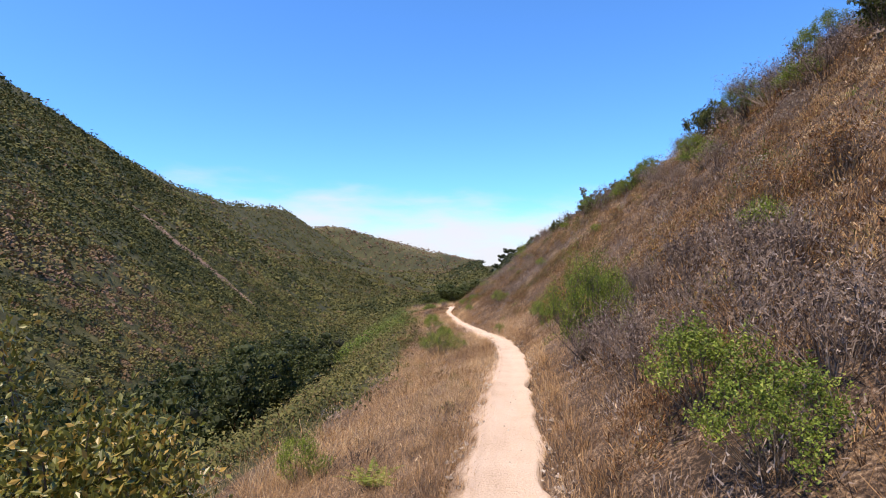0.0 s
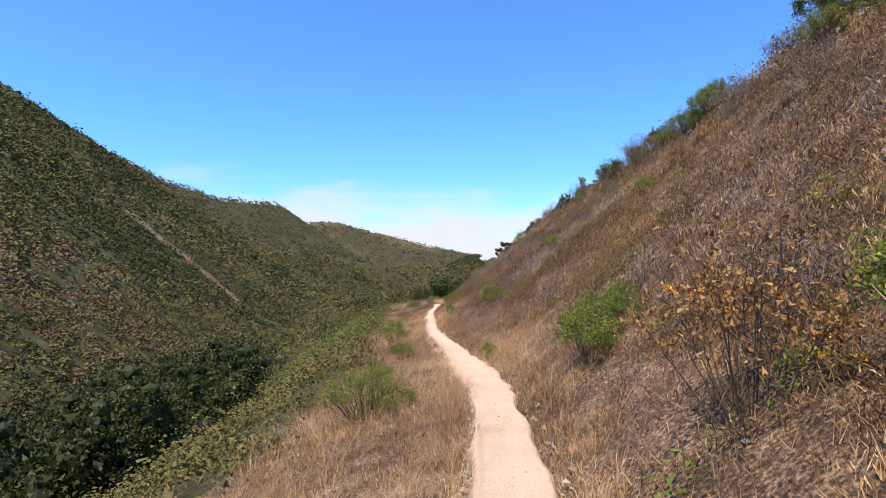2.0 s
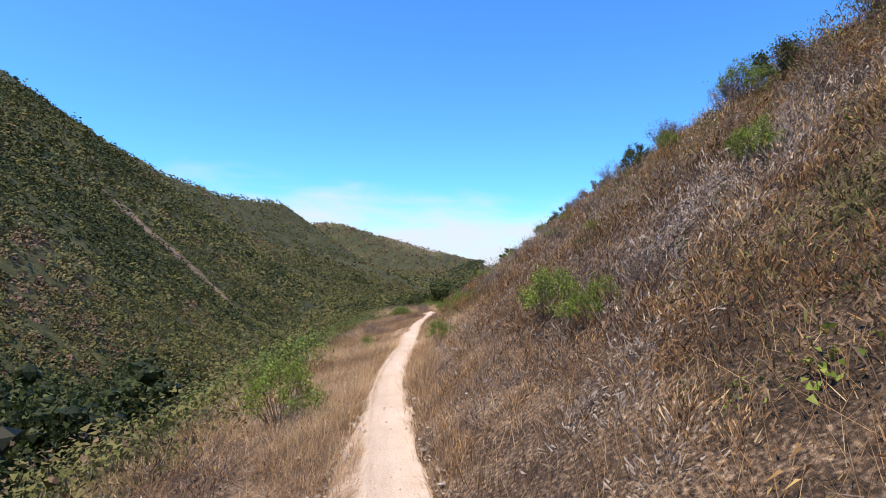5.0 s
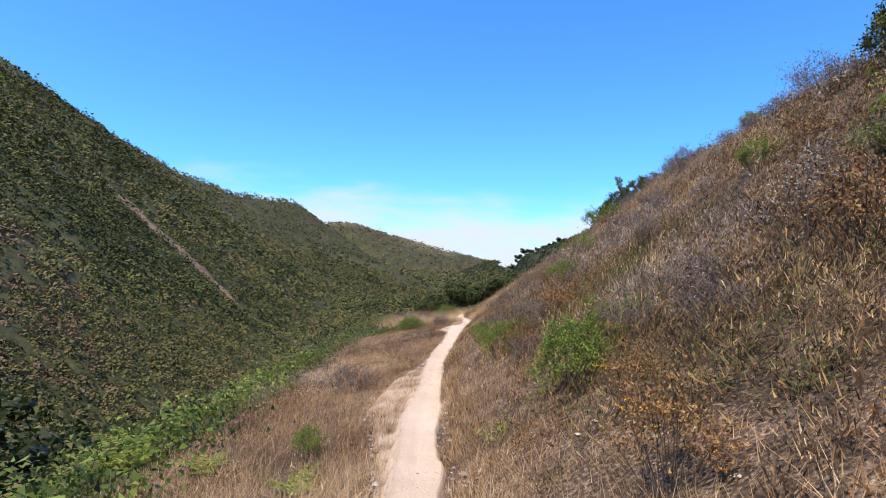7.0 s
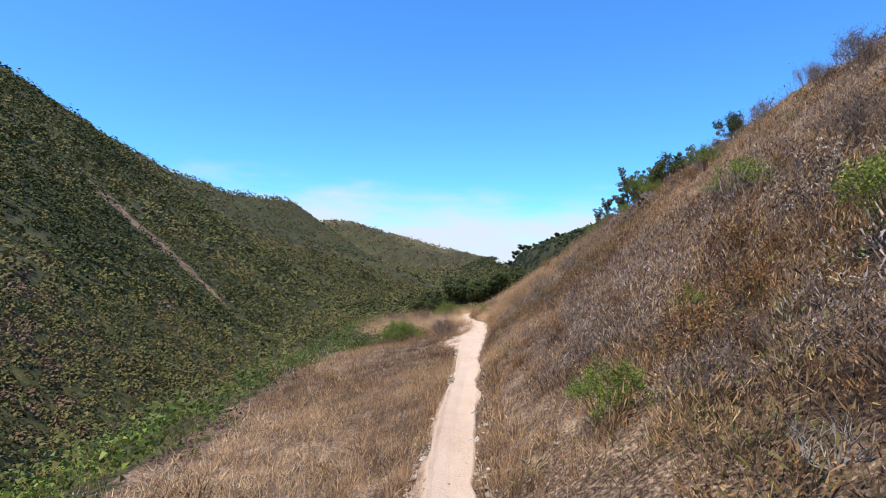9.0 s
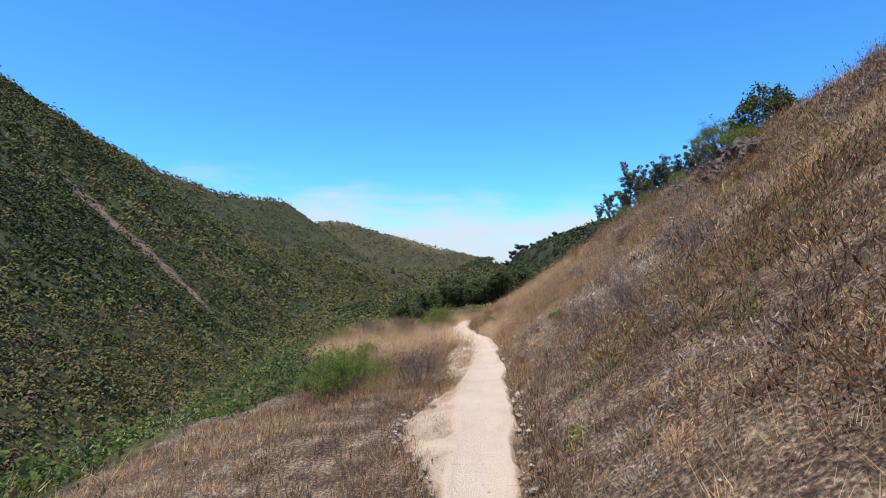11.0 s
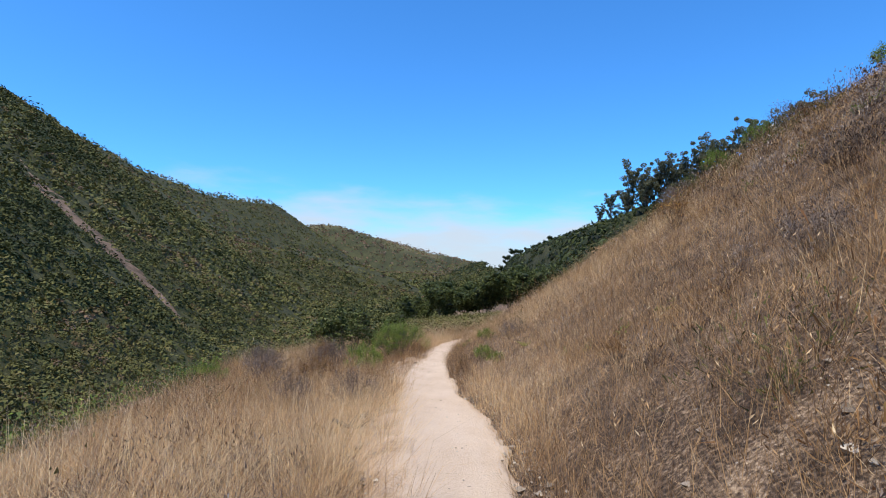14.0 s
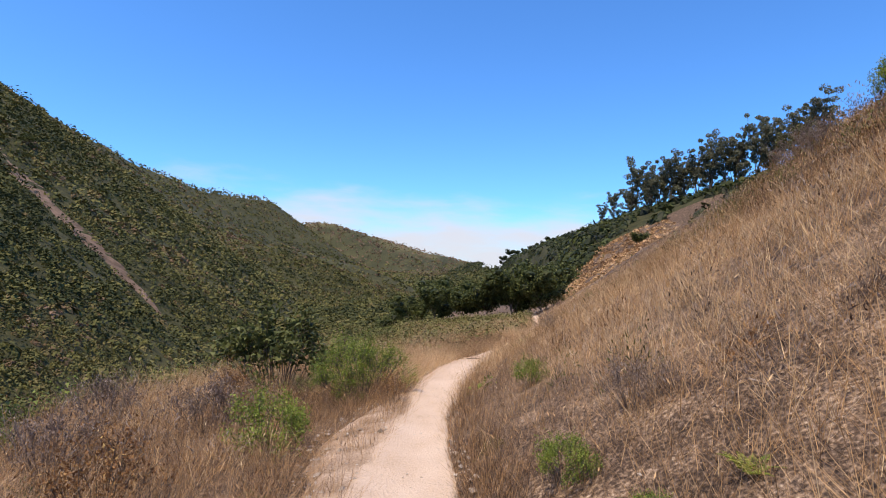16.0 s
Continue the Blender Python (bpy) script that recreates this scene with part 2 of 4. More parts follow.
def rods(a, b, ra, rb, sides=4):
    """Tapered rods from a to b, all of them in one set of arrays."""
    n = len(a)
    d = b - a
    d = d / (np.linalg.norm(d, axis=1, keepdims=True) + 1e-9)
    ref = np.where(np.abs(d[:, 2:]) > .9, [[1.0, 0, 0]], [[0, 0, 1.0]])
    u = np.cross(d, ref); u /= np.linalg.norm(u, axis=1, keepdims=True)
    v = np.cross(d, u)
    ang = np.arange(sides) / sides * 2 * math.pi
    ring = u[:, None] * np.cos(ang)[None, :, None] + v[:, None] * np.sin(ang)[None, :, None]
    co = np.concatenate([a[:, None] + ring * np.reshape(ra, (-1, 1, 1)), b[:, None] + ring * np.reshape(rb, (-1, 1, 1))], 1).reshape(-1, 3)
    k = np.arange(n)[:, None] * 2 * sides
    f = np.concatenate([np.concatenate([k + i, k + (i + 1) % sides, k + sides + (i + 1) % sides, k + sides + i], 1) for i in range(sides)])
    return co, f


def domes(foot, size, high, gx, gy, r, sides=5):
    """Filler added inside shrubs for mass and shade: a lumpy cap each, laid along the slope."""
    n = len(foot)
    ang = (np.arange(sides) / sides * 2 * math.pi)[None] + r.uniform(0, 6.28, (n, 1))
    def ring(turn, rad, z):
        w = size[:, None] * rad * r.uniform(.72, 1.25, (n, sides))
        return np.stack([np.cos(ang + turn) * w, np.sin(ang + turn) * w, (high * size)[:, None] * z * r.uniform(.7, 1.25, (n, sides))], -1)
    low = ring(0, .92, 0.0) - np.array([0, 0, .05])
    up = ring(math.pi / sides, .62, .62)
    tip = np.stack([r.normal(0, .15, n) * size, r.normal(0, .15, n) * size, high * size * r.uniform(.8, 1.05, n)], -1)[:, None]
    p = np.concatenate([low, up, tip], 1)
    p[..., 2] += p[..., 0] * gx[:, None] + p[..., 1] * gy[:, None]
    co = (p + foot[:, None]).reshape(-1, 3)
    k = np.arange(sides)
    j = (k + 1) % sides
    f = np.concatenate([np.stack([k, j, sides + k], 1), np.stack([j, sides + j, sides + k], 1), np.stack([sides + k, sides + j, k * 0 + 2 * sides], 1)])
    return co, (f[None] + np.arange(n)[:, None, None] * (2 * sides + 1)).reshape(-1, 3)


def join(*sets):
    co, fa, o = [], [], 0
    for c, f in sets:
        co.append(c); fa.append(f + o); o += len(c)
    return np.concatenate(co), np.concatenate(fa)


# ---- the lie of the land ----
BENCH = [(0, 2.8), (20, 2.5), (24, 2.0), (28, 1.5), (33, 1.4), (38, 2.2), (43, 2.8), (47, 3.0), (51, 3.6), (55, 3.9), (60, 3.4), (64, 3.0), (69, 4.6), (73, 5.4), (77, 5.6), (83, 6.5), (90, 7.5), (110, 9), (140, 14)]
SHOULDER = [(0, .18), (4, .16), (6, .28), (8, .22), (10.8, .3), (12.5, .22), (14.2, .06), (17, .03), (19, .05), (20.1, .35), (21, .1), (22, .05), (23.4, .3), (25.5, .36), (26.4, .28),
            (28, .05), (34, .05), (35.7, .27), (37, .1), (39, .3), (40.2, .55), (41.5, .75), (43.2, .82), (44.3, .44), (45.5, .1), (50, .02), (55, .05), (56, .5), (56.7, .68), (57.5, .8),
            (58.3, .2), (59.5, .1), (61, .2), (62.5, .68), (65.7, .75), (67.1, .8), (68.3, .25), (69.3, .35), (70.5, .7), (71.8, .8), (72.8, .4), (74, .1), (76, .3), (77.5, .75), (79.4, .9),
            (80.5, .6), (82, .1), (90, .05), (140, .05)]
# kind, place and width of the shrubs that can be told apart
SHRUBS = [
    ("green", 8.65, 83.6, 1.1), ("grey", 8.0, 85.2, 1.2), ("grey", 8.4, 87.0, 1.2), ("grey", 7.4, 84.2, .9),
    ("dark", -175, 278.5, 6.5),
    ("green", 4.3, 7.6, 1.05), ("green", 4.15, 3.3, .8), ("green", 4.1, 2.4, .66), ("green", 4.55, 15.3, .86), ("green", 4.88, 15.85, .68), ("green", 5.2, 16.3, .5),
    ("green", 1.95, 41.6, .76), ("green", 2.25, 42.1, .55), ("green", 2.5, 37.6, .8), ("green", 2.85, 38.2, .6), ("olive", 3.2, 39.3, .36), ("green", 1.62, 45.2, .5), ("olive", 2.7, 46.6, .36),
    ("olive", 3.8, 27.6, .8), ("olive", 3.95, 26.6, .5), ("green", .66, 75.5, .42), ("green", .9, 74.6, .3), ("grey", 4.2, 5.0, .9), ("grey", 4.5, 6.2, .9), ("grey", 4.9, 4.2, 1.0),
    ("flower", 4.71, 11.91, 1.1),
    ("green", 4.48, 10.25, 0.29),
    ("olive", 1.54, 17.45, 1.38),
    ("green", 3.59, 20.84, 0.40),
    ("green", 1.11, 22.14, 0.38),
    ("olive", 0.45, 28.67, 1.13),
    ("green", 4.19, 26.83, 0.39),
    ("green", 1.28, 24.23, 0.65),
    ("green", 2.31, 31.64, 0.51),
    ("rust", 4.62, 23.25, 0.40),
    ("olive", 3.36, 38.45, 0.40),
    ("fern", -0.06, 37.41, 0.54),
    ("fern", -2.81, 39.10, 1.07),
    ("fern", -1.52, 38.50, 0.61),
    ("flower", 2.61, 34.94, 0.62),
    ("flower", 2.75, 36.1, 0.5),
    ("green", -0.36, 38.73, 0.44),
    ("olive", 3.24, 40.52, 0.35),
    ("rust", 2.94, 41.58, 0.37),
    ("grey", -1.01, 43.26, 0.88),
    ("grey", 2.23, 40.40, 0.52),
    ("dead", 2.09, 43.54, 0.42),
    ("white", 2.77, 44.90, 0.25),
    ("white", 1.55, 41.67, 0.31),
    ("olive", -2.5, 63.0, 1.4),
    ("white", 2.76, 60.23, 0.46),
    ("white", 2.14, 55.98, 0.41),
    ("grey", -0.61, 59.80, 0.93),
    ("green", -3.15, 67.96, 0.68),
    ("green", 2.16, 63.75, 0.38),
    ("grey", -1.42, 73.34, 0.84),
    ("olive", -2.25, 78.07, 1.00),
    ("green", -1.82, 81.47, 1.64),
    ("dark", -3.73, 82.69, 2.16),
    ("green", 0.77, 78.58, 0.42),
    ("rust", -1.21, 80.66, 0.56),
    ("pale", 1.40, 74.63, 0.27),
    ("fern", 1.57, 5.18, 0.56),
    ("olive", 0.52, 6.14, 0.68),
    ("grey", 2.0, 59.9, .7), ("grey", 2.9, 60.7, .8), ("grey", 3.5, 59.3, .9), ("rust", 2.0, 61.6, .5), ("grey", 3.9, 61.6, .7), ("white", 3.7, 60.4, .8), ("grey", 2.4, 58.6, .6),
    ("green", -2.1, 60.5, 1.3), ("green", 7.5, 59.0, .9), ("green", 9.9, 28.0, .9), ("grey", 9.6, 19.4, 1.1), ("green", 9.9, 35.2, .8), ("olive", 9.4, 49.4, .8),
    ("green", 9.4, 71.8, 2.3), ("dark", 10.1, 70.6, 2.2), ("olive", 9.0, 69.8, 1.1), ("green", 9.6, 82.5, 1.3), ("grey", 9.2, 80.0, 1.2), ("green", 10.0, 26.6, 1.3), ("grey", 10.4, 24.0, 1.4),
    ("green", 9.8, 31.0, 1.0), ("olive", 9.5, 41.0, .9), ("green", 9.7, 17.0, 1.2), ("grey", 9.2, 15.0, 1.4), ("grey", 9.4, 55.0, 1.0), ("dark", 9.6, 62.0, 1.1), ("olive", 9.3, 76.5, .9), ("dark", 9.4, 88.0, 1.3),
    ("grey", 4.3, 8.2, .9), ("grey", 5.2, 8.6, .9), ("grey", 5.6, 7.4, 1.1), ("green", 5.2, 10.9, .8), ("grey", 5.3, 12.6, .9), ("grey", 5.5, 5.5, 1.0), ("grey", 4.3, 7.0, .7), ("grey", 4.7, 2.9, .9),
    ("grey", -3.6, 79.5, 1.1), ("grey", -4.8, 78.0, 1.0), ("rust", -2.9, 76.2, .8), ("grey", -5.8, 80.6, 1.1), ("olive", -6.6, 78.8, .9), ("rust", -4.2, 81.6, .8), ("grey", -2.6, 73.8, .8),
    ("grey", 11.4, 16.4, 1.9), ("green", 11.8, 18.6, 1.7), ("grey", 11.2, 13.6, 1.8), ("olive", 11.0, 21.4, 1.3), ("green", 11.3, 14.8, 1.2),
]
CREEK_OAKS = [(-6.6, 29.5, .62), (-9.3, 35, .8), (-8.8, 30.8, .85), (-11.5, 38.5, .85), (-12, 33.5, .9), (-6, 25.8, .6), (-9, 26, .75), (-12.5, 41, .8), (-7.8, 16, .7), (-10, 19, .8), (-10.5, 23, .85), (-13.5, 36, .9), (-14.5, 31, .95),
              (-15.5, 48, 1.33), (-19, 44, 1.26), (-22, 50, 1.40), (-17, 39, 1.12), (-24, 42, 1.40), (-27, 55, 1.47), (-22, 61, 1.26), (-29, 48, 1.33), (-31, 63, 1.40), (-26, 70, 1.19),
              (-33, 75, 1.33), (-29, 37, 1.40), (-20, 32, 1.12), (-25, 28, 1.26), (-36, 57, 1.54), (-34, 90, 1.26), (-38, 70, 1.26), (-12.5, 30, 0.98), (-14, 22, 0.98), (-18, 24, 1.12),
              (-35, 104, 1.26), (-30, 82, 1.12), (-33, 43, 1.40), (-38, 48, 1.40), (-37, 118, 1.12)]
BEND_TREES = [(8, 136, .78), (5, 138, .72), (2, 141, .72), (9.5, 142, .8), (-1, 146, .72), (-5, 151, .78), (6, 146, .82), (-9, 158, .78), (1, 152, .82), (10, 150, .85), (-13, 172, .9), (-4, 180, .95), (29, 170, .4)]
GUM_TREES = [(56.5, 266, 1.3), (54, 263, .7), (59, 262, .9), (62, 260, .95), (65, 258, 1.1), (68, 256, 1.0), (71, 252, .95), (74, 248, 1.1), (77, 246, 1.0), (80, 243, 1.05), (84, 241, 1.15), (88, 238, 1.1), (92, 235, 1.2), (50, 270, .7), (61, 268, .8), (70, 262, .9), (97, 230, 1.2), (56, 275, .7), (82, 250, 1.0), (47, 276, .55), (76, 256, 1.0), (66, 266, .85), (58, 257, .7), (90, 245, 1.1)]
FAR_TREES = [(38, 860, 1.0), (44, 840, 1.1), (50, 800, 1.0), (56, 770, .9), (30, 885, .8), (62, 730, .8), (24, 905, .7), (66, 690, .8), (70, 640, .8), (73, 600, .9), (16, 930, .7)]
CREST_ROCKS = [(7.9, 66.3, .45), (8.1, 67.3, .6), (8.4, 68.3, .7), (8.6, 69.4, .75), (8.8, 70.5, .7), (9.0, 71.5, .75), (9.1, 72.6, .6), (8.0, 69.0, .4), (8.5, 71.2, .45), (8.3, 73.4, .45), (7.5, 65.2, .3), (6.2, 81.5, .3), (7.6, 68.2, .3), (7.9, 70.4, .35)]

TRAIL = [(-30, 0.4, .35), (-8, 1.9, .35), (0, 2.6, .35), (4, 2.845, .335), (8.2, 3.16, .31), (12, 3.455, .28), (14.2, 3.575, .315), (15.3, 3.51, .31), (17.5, 3.495, .345), (18.8, 3.37, .38),
         (20.2, 3.205, .345), (22, 2.975, .305), (23.3, 2.77, .31), (24.5, 2.565, .265), (25.5, 2.39, .25), (26.4, 2.2, .22), (28.1, 1.9, .22), (30, 1.645, .205), (34.1, 1.35, .2), (35.7, 1.31, .25),
         (37.1, 1.13, .26), (38.6, .95, .25), (40.1, .815, .265), (41.5, .77, .21), (43.2, .635, .205), (45.5, .5, .2), (48, .445, .215), (52, .445, .225), (54.7, .425, .255), (56.7, .47, .32),
         (59.2, .45, .36), (62.5, .59, .34), (65.7, .545, .325), (67.1, .535, .335), (68.3, .46, .42), (69.5, .345, .475), (70.5, .245, .545), (71.8, .145, .595), (72.8, .01, .57), (73.5, -.15, .45),
         (74.8, -.365, .485), (76.4, -.475, .425), (77.7, -.565, .385), (79.4, -.555, .275), (81, -.525, .325), (82.5, -.475, .475), (84.4, -.325, .5), (86.5, .1, .45), (92.6, 1.85, .36),
         (107, 4.2, .3), (124, 6.1, .25), (150, 9, .25), (400, 30, .25)]
LEVEL = [(-30, 0.6), (-8, -.75), (0, -1.13), (4.3, -1.35), (8.8, -1.5), (13.3, -1.72), (17.4, -1.92), (19.2, -2.1), (25, -2.38), (32.2, -2.62), (36.8, -2.95),
         (41.3, -3.22), (47, -3.45), (53.1, -3.68), (57.8, -3.78), (60, -4.02), (64.3, -4.38), (68.3, -4.5), (70.2, -4.65), (72, -4.85), (84, -5.55),
         (100, -6.4), (124, -7.4), (150, -9), (200, -11), (400, -14), (2000, -14)]
RISE = [(-20, .7), (0, .78), (10, .92), (15, .99), (20, .96), (30, .79), (40, .79), (50, .78), (60, .84), (70, .79), (80, .70), (95, .745), (120, .73), (160, .52), (300, .15)]
CREST = 9.0

def along(table, y, k=1):
    a = np.array(table)
    # smoothed by a small box so that the joints of the table do not kink
    return sum(np.interp(y + o, a[:, 0], a[:, k]) for o in (-1.0, -.5, 0, .5, 1.0)) / 5

SPUR = [(-218, 414, 28), (-193, 459, 18), (-141, 499, 8), (-100, 530, -2), (-59, 556, -19)]
FAR = [(-412, 1438, 100), (-357, 1401, 98), (-288, 1418, 80), (-209, 1483, 61), (-103, 1495, 38), (-57, 1498, 21), (4, 1399, 13)]
WOOD = [(6, 972, 7), (37, 871, 12), (62, 719, 15), (75, 585, 22), (87, 460, 28), (95, 375, 25), (102, 319, 24), (110, 270, 26), (120, 200, 26)]
KNOLL = [(22, 192, -5), (25, 186, -1), (29.5, 174, 1.5), (34, 164, 3.5), (44, 150, 8)]
GROVE = [(48, 300, 10), (52, 276, 15), (62, 258, 19), (80, 243, 25), (100, 225, 31), (125, 205, 36)]
GULLY = [(-168, 258, 0), (-157, 250, 0), (-132, 238, 0), (-120, 236, 0), (-87, 219, 0), (-79, 214, 0)]
RIDGE_L = [(-300, 221), (220, 141), (280, 135), (353, 128), (405, 115), (480, 100), (564, 88), (699, 81), (840, 90), (900, 97), (930, 94), (990, 62), (1150, 10)]

def ridge(x, y, pts, slope, soft):
    best = np.full(np.shape(x), -1e9)
    for (ax, ay, az), (bx, by, bz) in zip(pts, pts[1:]):
        t = np.clip(((x - ax) * (bx - ax) + (y - ay) * (by - ay)) / ((bx - ax) ** 2 + (by - ay) ** 2), 0, 1)
        d = np.hypot(x - ax - t * (bx - ax), y - ay - t * (by - ay))
        best = np.maximum(best, az + t * (bz - az) - slope * (np.sqrt(d * d + soft * soft) - soft))
    return best

def right_rise(d, y):
    s = along(RISE, y)
    k = np.clip(d / CREST, 0, 1)
    up = s * CREST * (.82 * k + .18 * k * k)          # a little steeper towards the crest
    return .10 * np.clip(d / .25, 0, 1) + up + np.where(d > CREST, .33 * 26 * (1 - np.exp(-np.maximum(d - CREST, 0) / 26)), 0)

def ground(x, y):
    x, y = np.asarray(x, float), np.asarray(y, float)
    c, hw, z0 = along(TRAIL, y), along(TRAIL, y, 2), along(LEVEL, y)
    u = x - c
    right = z0 + right_rise(np.maximum(u - hw, 0), y)
    d = np.maximum(-u - hw, 0)
    bench = np.interp(y, [b[0] for b in BENCH], [b[1] for b in BENCH])
    tilt = np.interp(y, [0, 25, 40, 60, 80], [.34, .3, .22, .2, .12])
    left = z0 - tilt * np.minimum(d, bench) - .72 * 2.0 * (np.sqrt(np.maximum(d - bench, 0) ** 2 / 4 + 1) - 1)
    near = np.where(u > 0, right, left)
    hill = np.interp(y, [p[0] for p in RIDGE_L], [p[1] for p in RIDGE_L]) - .659 * np.maximum(x + 320, 0) - .4 * np.maximum(-x - 320, 0)
    cut = -ridge(x, y, GULLY, 1, 1)
    hill = hill - 3.0 * np.exp(-(cut / 16) ** 2) + (1.6 * rough_noise(x, y, 70, 4) + .6 * rough_noise(x, y, 9, 2)) * np.clip(cut / 25, .15, 1)
    spur = ridge(x, y, SPUR, .42, 12)
    far = ridge(x, y, FAR, .34, 30)
    wood = ridge(x, y, WOOD, .5, 15)
    grove = ridge(x, y, GROVE, .55, 8)
    knoll = ridge(x, y, KNOLL, .5, 6)
    floor = np.interp(y, [0, 50, 100, 300, 600, 900, 1500], [-22, -24, -27, -27, -24, -16, 0])
    stack = [near, hill, spur, far, wood, grove, knoll, floor]
    k = 1.2
    top = np.maximum.reduce(stack)
    soft = top + k * np.log(sum(np.exp((s - top) / k) for s in stack))
    blend = np.clip((np.abs(u) - 6) / 12, 0, 1)
    lumps = .16 * rough_noise(x, y, 2.2, 4) * np.clip((np.abs(u) - hw - .1 - along(SHOULDER, y) * (u < 0)) / .8, 0, 1)
    sunk = -.05 * np.clip((hw + .05 - np.abs(u)) / .1, 0, 1)
    return near * (1 - blend) + soft * blend + lumps + sunk


def spread(lo, hi, first, most, growth):
    """Grid lines: even from lo to hi, then ever wider out to the two limits in most."""
    mid = list(np.arange(lo, hi + first / 2, first))
    a, s = [], first
    while not a or a[-1] > most[0]:
        s *= growth[0]; a.append((a[-1] if a else lo) - s)
    b, s = [], first
    while not b or b[-1] < most[1]:
        s *= growth[1]; b.append((b[-1] if b else hi) + s)
    return np.array(a[::-1] + mid + b)


def brushy(x, y):
    """How much the ground is given over to grey-brown brush instead of grass, 0 to 1."""
    u = x - along(TRAIL, y)
    k = np.exp(-(np.maximum(np.abs(y - 27) - 20, 0) / 6) ** 2) * np.clip((u - .8) / 1.2, 0, 1) + .8 * np.exp(-((y - 59) / 3.5) ** 2 - ((u - 2.6) / 1.8) ** 2)
    k += .8 * np.clip((u - 4.2) / 2, 0, 1) * (y > 60) + .5 * np.exp(-((y - 3) / 4) ** 2) * (u > .5)
    return np.where(u > 0, np.clip(k + .45 * rough_noise(x, y, 3.5, 2), 0, 1), np.clip(.30 + .9 * rough_noise(x, y, 2.4, 2), 0, .8))


def rocky_spot(x, y):
    u = x - along(TRAIL, y)
    return np.exp(-((y - 62.9) / 3.3) ** 2 - ((u - 2.5) / 1.4) ** 2)


def tall_grass(x, y):
    """How much tall golden grass grows here, 0 to 1."""
    u = x - along(TRAIL, y)
    patch = .40 + .8 * rough_noise(x, y, 6, 3)
    patch += .5 * np.exp(-((y - 8) / 5) ** 2 - ((u - 5.5) / 2) ** 2) + .55 * np.clip((y - 62) / 8, 0, 1) + .6 * np.exp(-((y - 55) / 5) ** 2 - ((u - 7) / 3) ** 2)
    patch -= .9 * rocky_spot(x, y)
    patch -= .55 * brushy(x, y) * (u > 0)
    return np.clip(patch, 0, 1)


def lean(x, y):
    """The ground's slope at places, along x and along y."""
    gx, gy = (ground(x + .3, y) - ground(x - .3, y)) / .6, (ground(x, y + .3) - ground(x, y - .3)) / .6
    return np.clip(gx, -.95, .95), np.clip(gy, -.5, .5)


def build_ground():
    xs = spread(-5.5, 11.5, 0.25, (-1000, 700), (1.06, 1.10))
    ys = spread(1.0, 92.0, 0.45, (-80, 2600), (1.12, 1.05))
    X, Y = np.meshgrid(xs, ys)
    Z = ground(X, Y)
    nx, ny = len(xs), len(ys)
    i = np.arange(nx * ny).reshape(ny, nx)
    f = np.stack([i[:-1, :-1], i[:-1, 1:], i[1:, 1:], i[1:, :-1]], -1).reshape(-1, 4)
    u = X - along(TRAIL, Y)
    half = along(TRAIL, Y, 2)
    Z = Z - .12 * ((u < half - .03) & (u > -half - along(SHOULDER, Y) + .10))
    # two soils: straw-littered on the dry side, humus under the green scrub across the creek, darkened to read as shade
    # in its gaps
    rocky = rocky_spot(X, Y)
    # brushy term darkens the ground colour for shade between the tufts
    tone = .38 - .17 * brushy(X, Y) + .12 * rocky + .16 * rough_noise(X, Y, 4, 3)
    far_bare = np.clip((Y - 1100) / 200, 0, 1) * np.clip(rough_noise(X, Y, 160, 2) * 1.6, 0, .4)
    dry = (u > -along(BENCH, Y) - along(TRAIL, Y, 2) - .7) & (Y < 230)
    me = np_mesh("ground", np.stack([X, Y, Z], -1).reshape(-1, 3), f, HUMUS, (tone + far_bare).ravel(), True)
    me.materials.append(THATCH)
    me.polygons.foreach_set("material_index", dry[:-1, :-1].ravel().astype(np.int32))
    ob = new("ground", me)
    tagged(ob, "dry brown hillside soil falling to a green valley", "ground", kind="structure")


def build_trail():
    ys = np.arange(-6, 136, .11)
    k = np.linspace(-1, 1, 25)
    c, hw = along(TRAIL, ys), along(TRAIL, ys, 2)
    left = hw + along(SHOULDER, ys) + .10 * rough_noise(ys, ys * 0 + 3, .9, 3)
    right = hw + .03 + .12 * rough_noise(ys, ys * 0 + 40, .9, 3)
    K, C = np.meshgrid(k, c)
    X = C + np.where(K < 0, K * left[:, None], K * right[:, None])
    Y = np.broadcast_to(ys[:, None], X.shape)
    U = np.abs(X - C) / hw[:, None]
    base = ground(X, Y) + .05 * (U < 1.05)
    edge = np.clip((1 - np.abs(K)) / .16, 0, 1)
    rubble = np.clip((-(X - C) / hw[:, None] - .95) / .25, 0, 1)
    Z = base + .038 * edge - .05 * (1 - edge) - .025 * np.clip(1 - U, 0, 1) + .016 * rough_noise(X, Y, .4, 3) * edge + .03 * rough_noise(X, Y, .30, 3) * rubble * edge
    loose = np.clip((U - .9) / .3, 0, 1)
    tone = .70 - .10 * loose + .10 * rough_noise(X, Y, .9, 4) + rubble * (.26 * rough_noise(X, Y, .30, 3) - .20) + .07 * rough_noise(X * 5, Y, .5, 2)
    ny, nx = X.shape
    i = np.arange(nx * ny).reshape(ny, nx)
    f = np.stack([i[:-1, :-1], i[:-1, 1:], i[1:, 1:], i[1:, :-1]], -1).reshape(-1, 4)
    ob = new("trail", np_mesh("trail", np.stack([X, Y, Z], -1).reshape(-1, 3), f, DIRT, tone.ravel(), True))
    tagged(ob, "narrow pale trodden dirt footpath along the slope", "path", kind="structure")


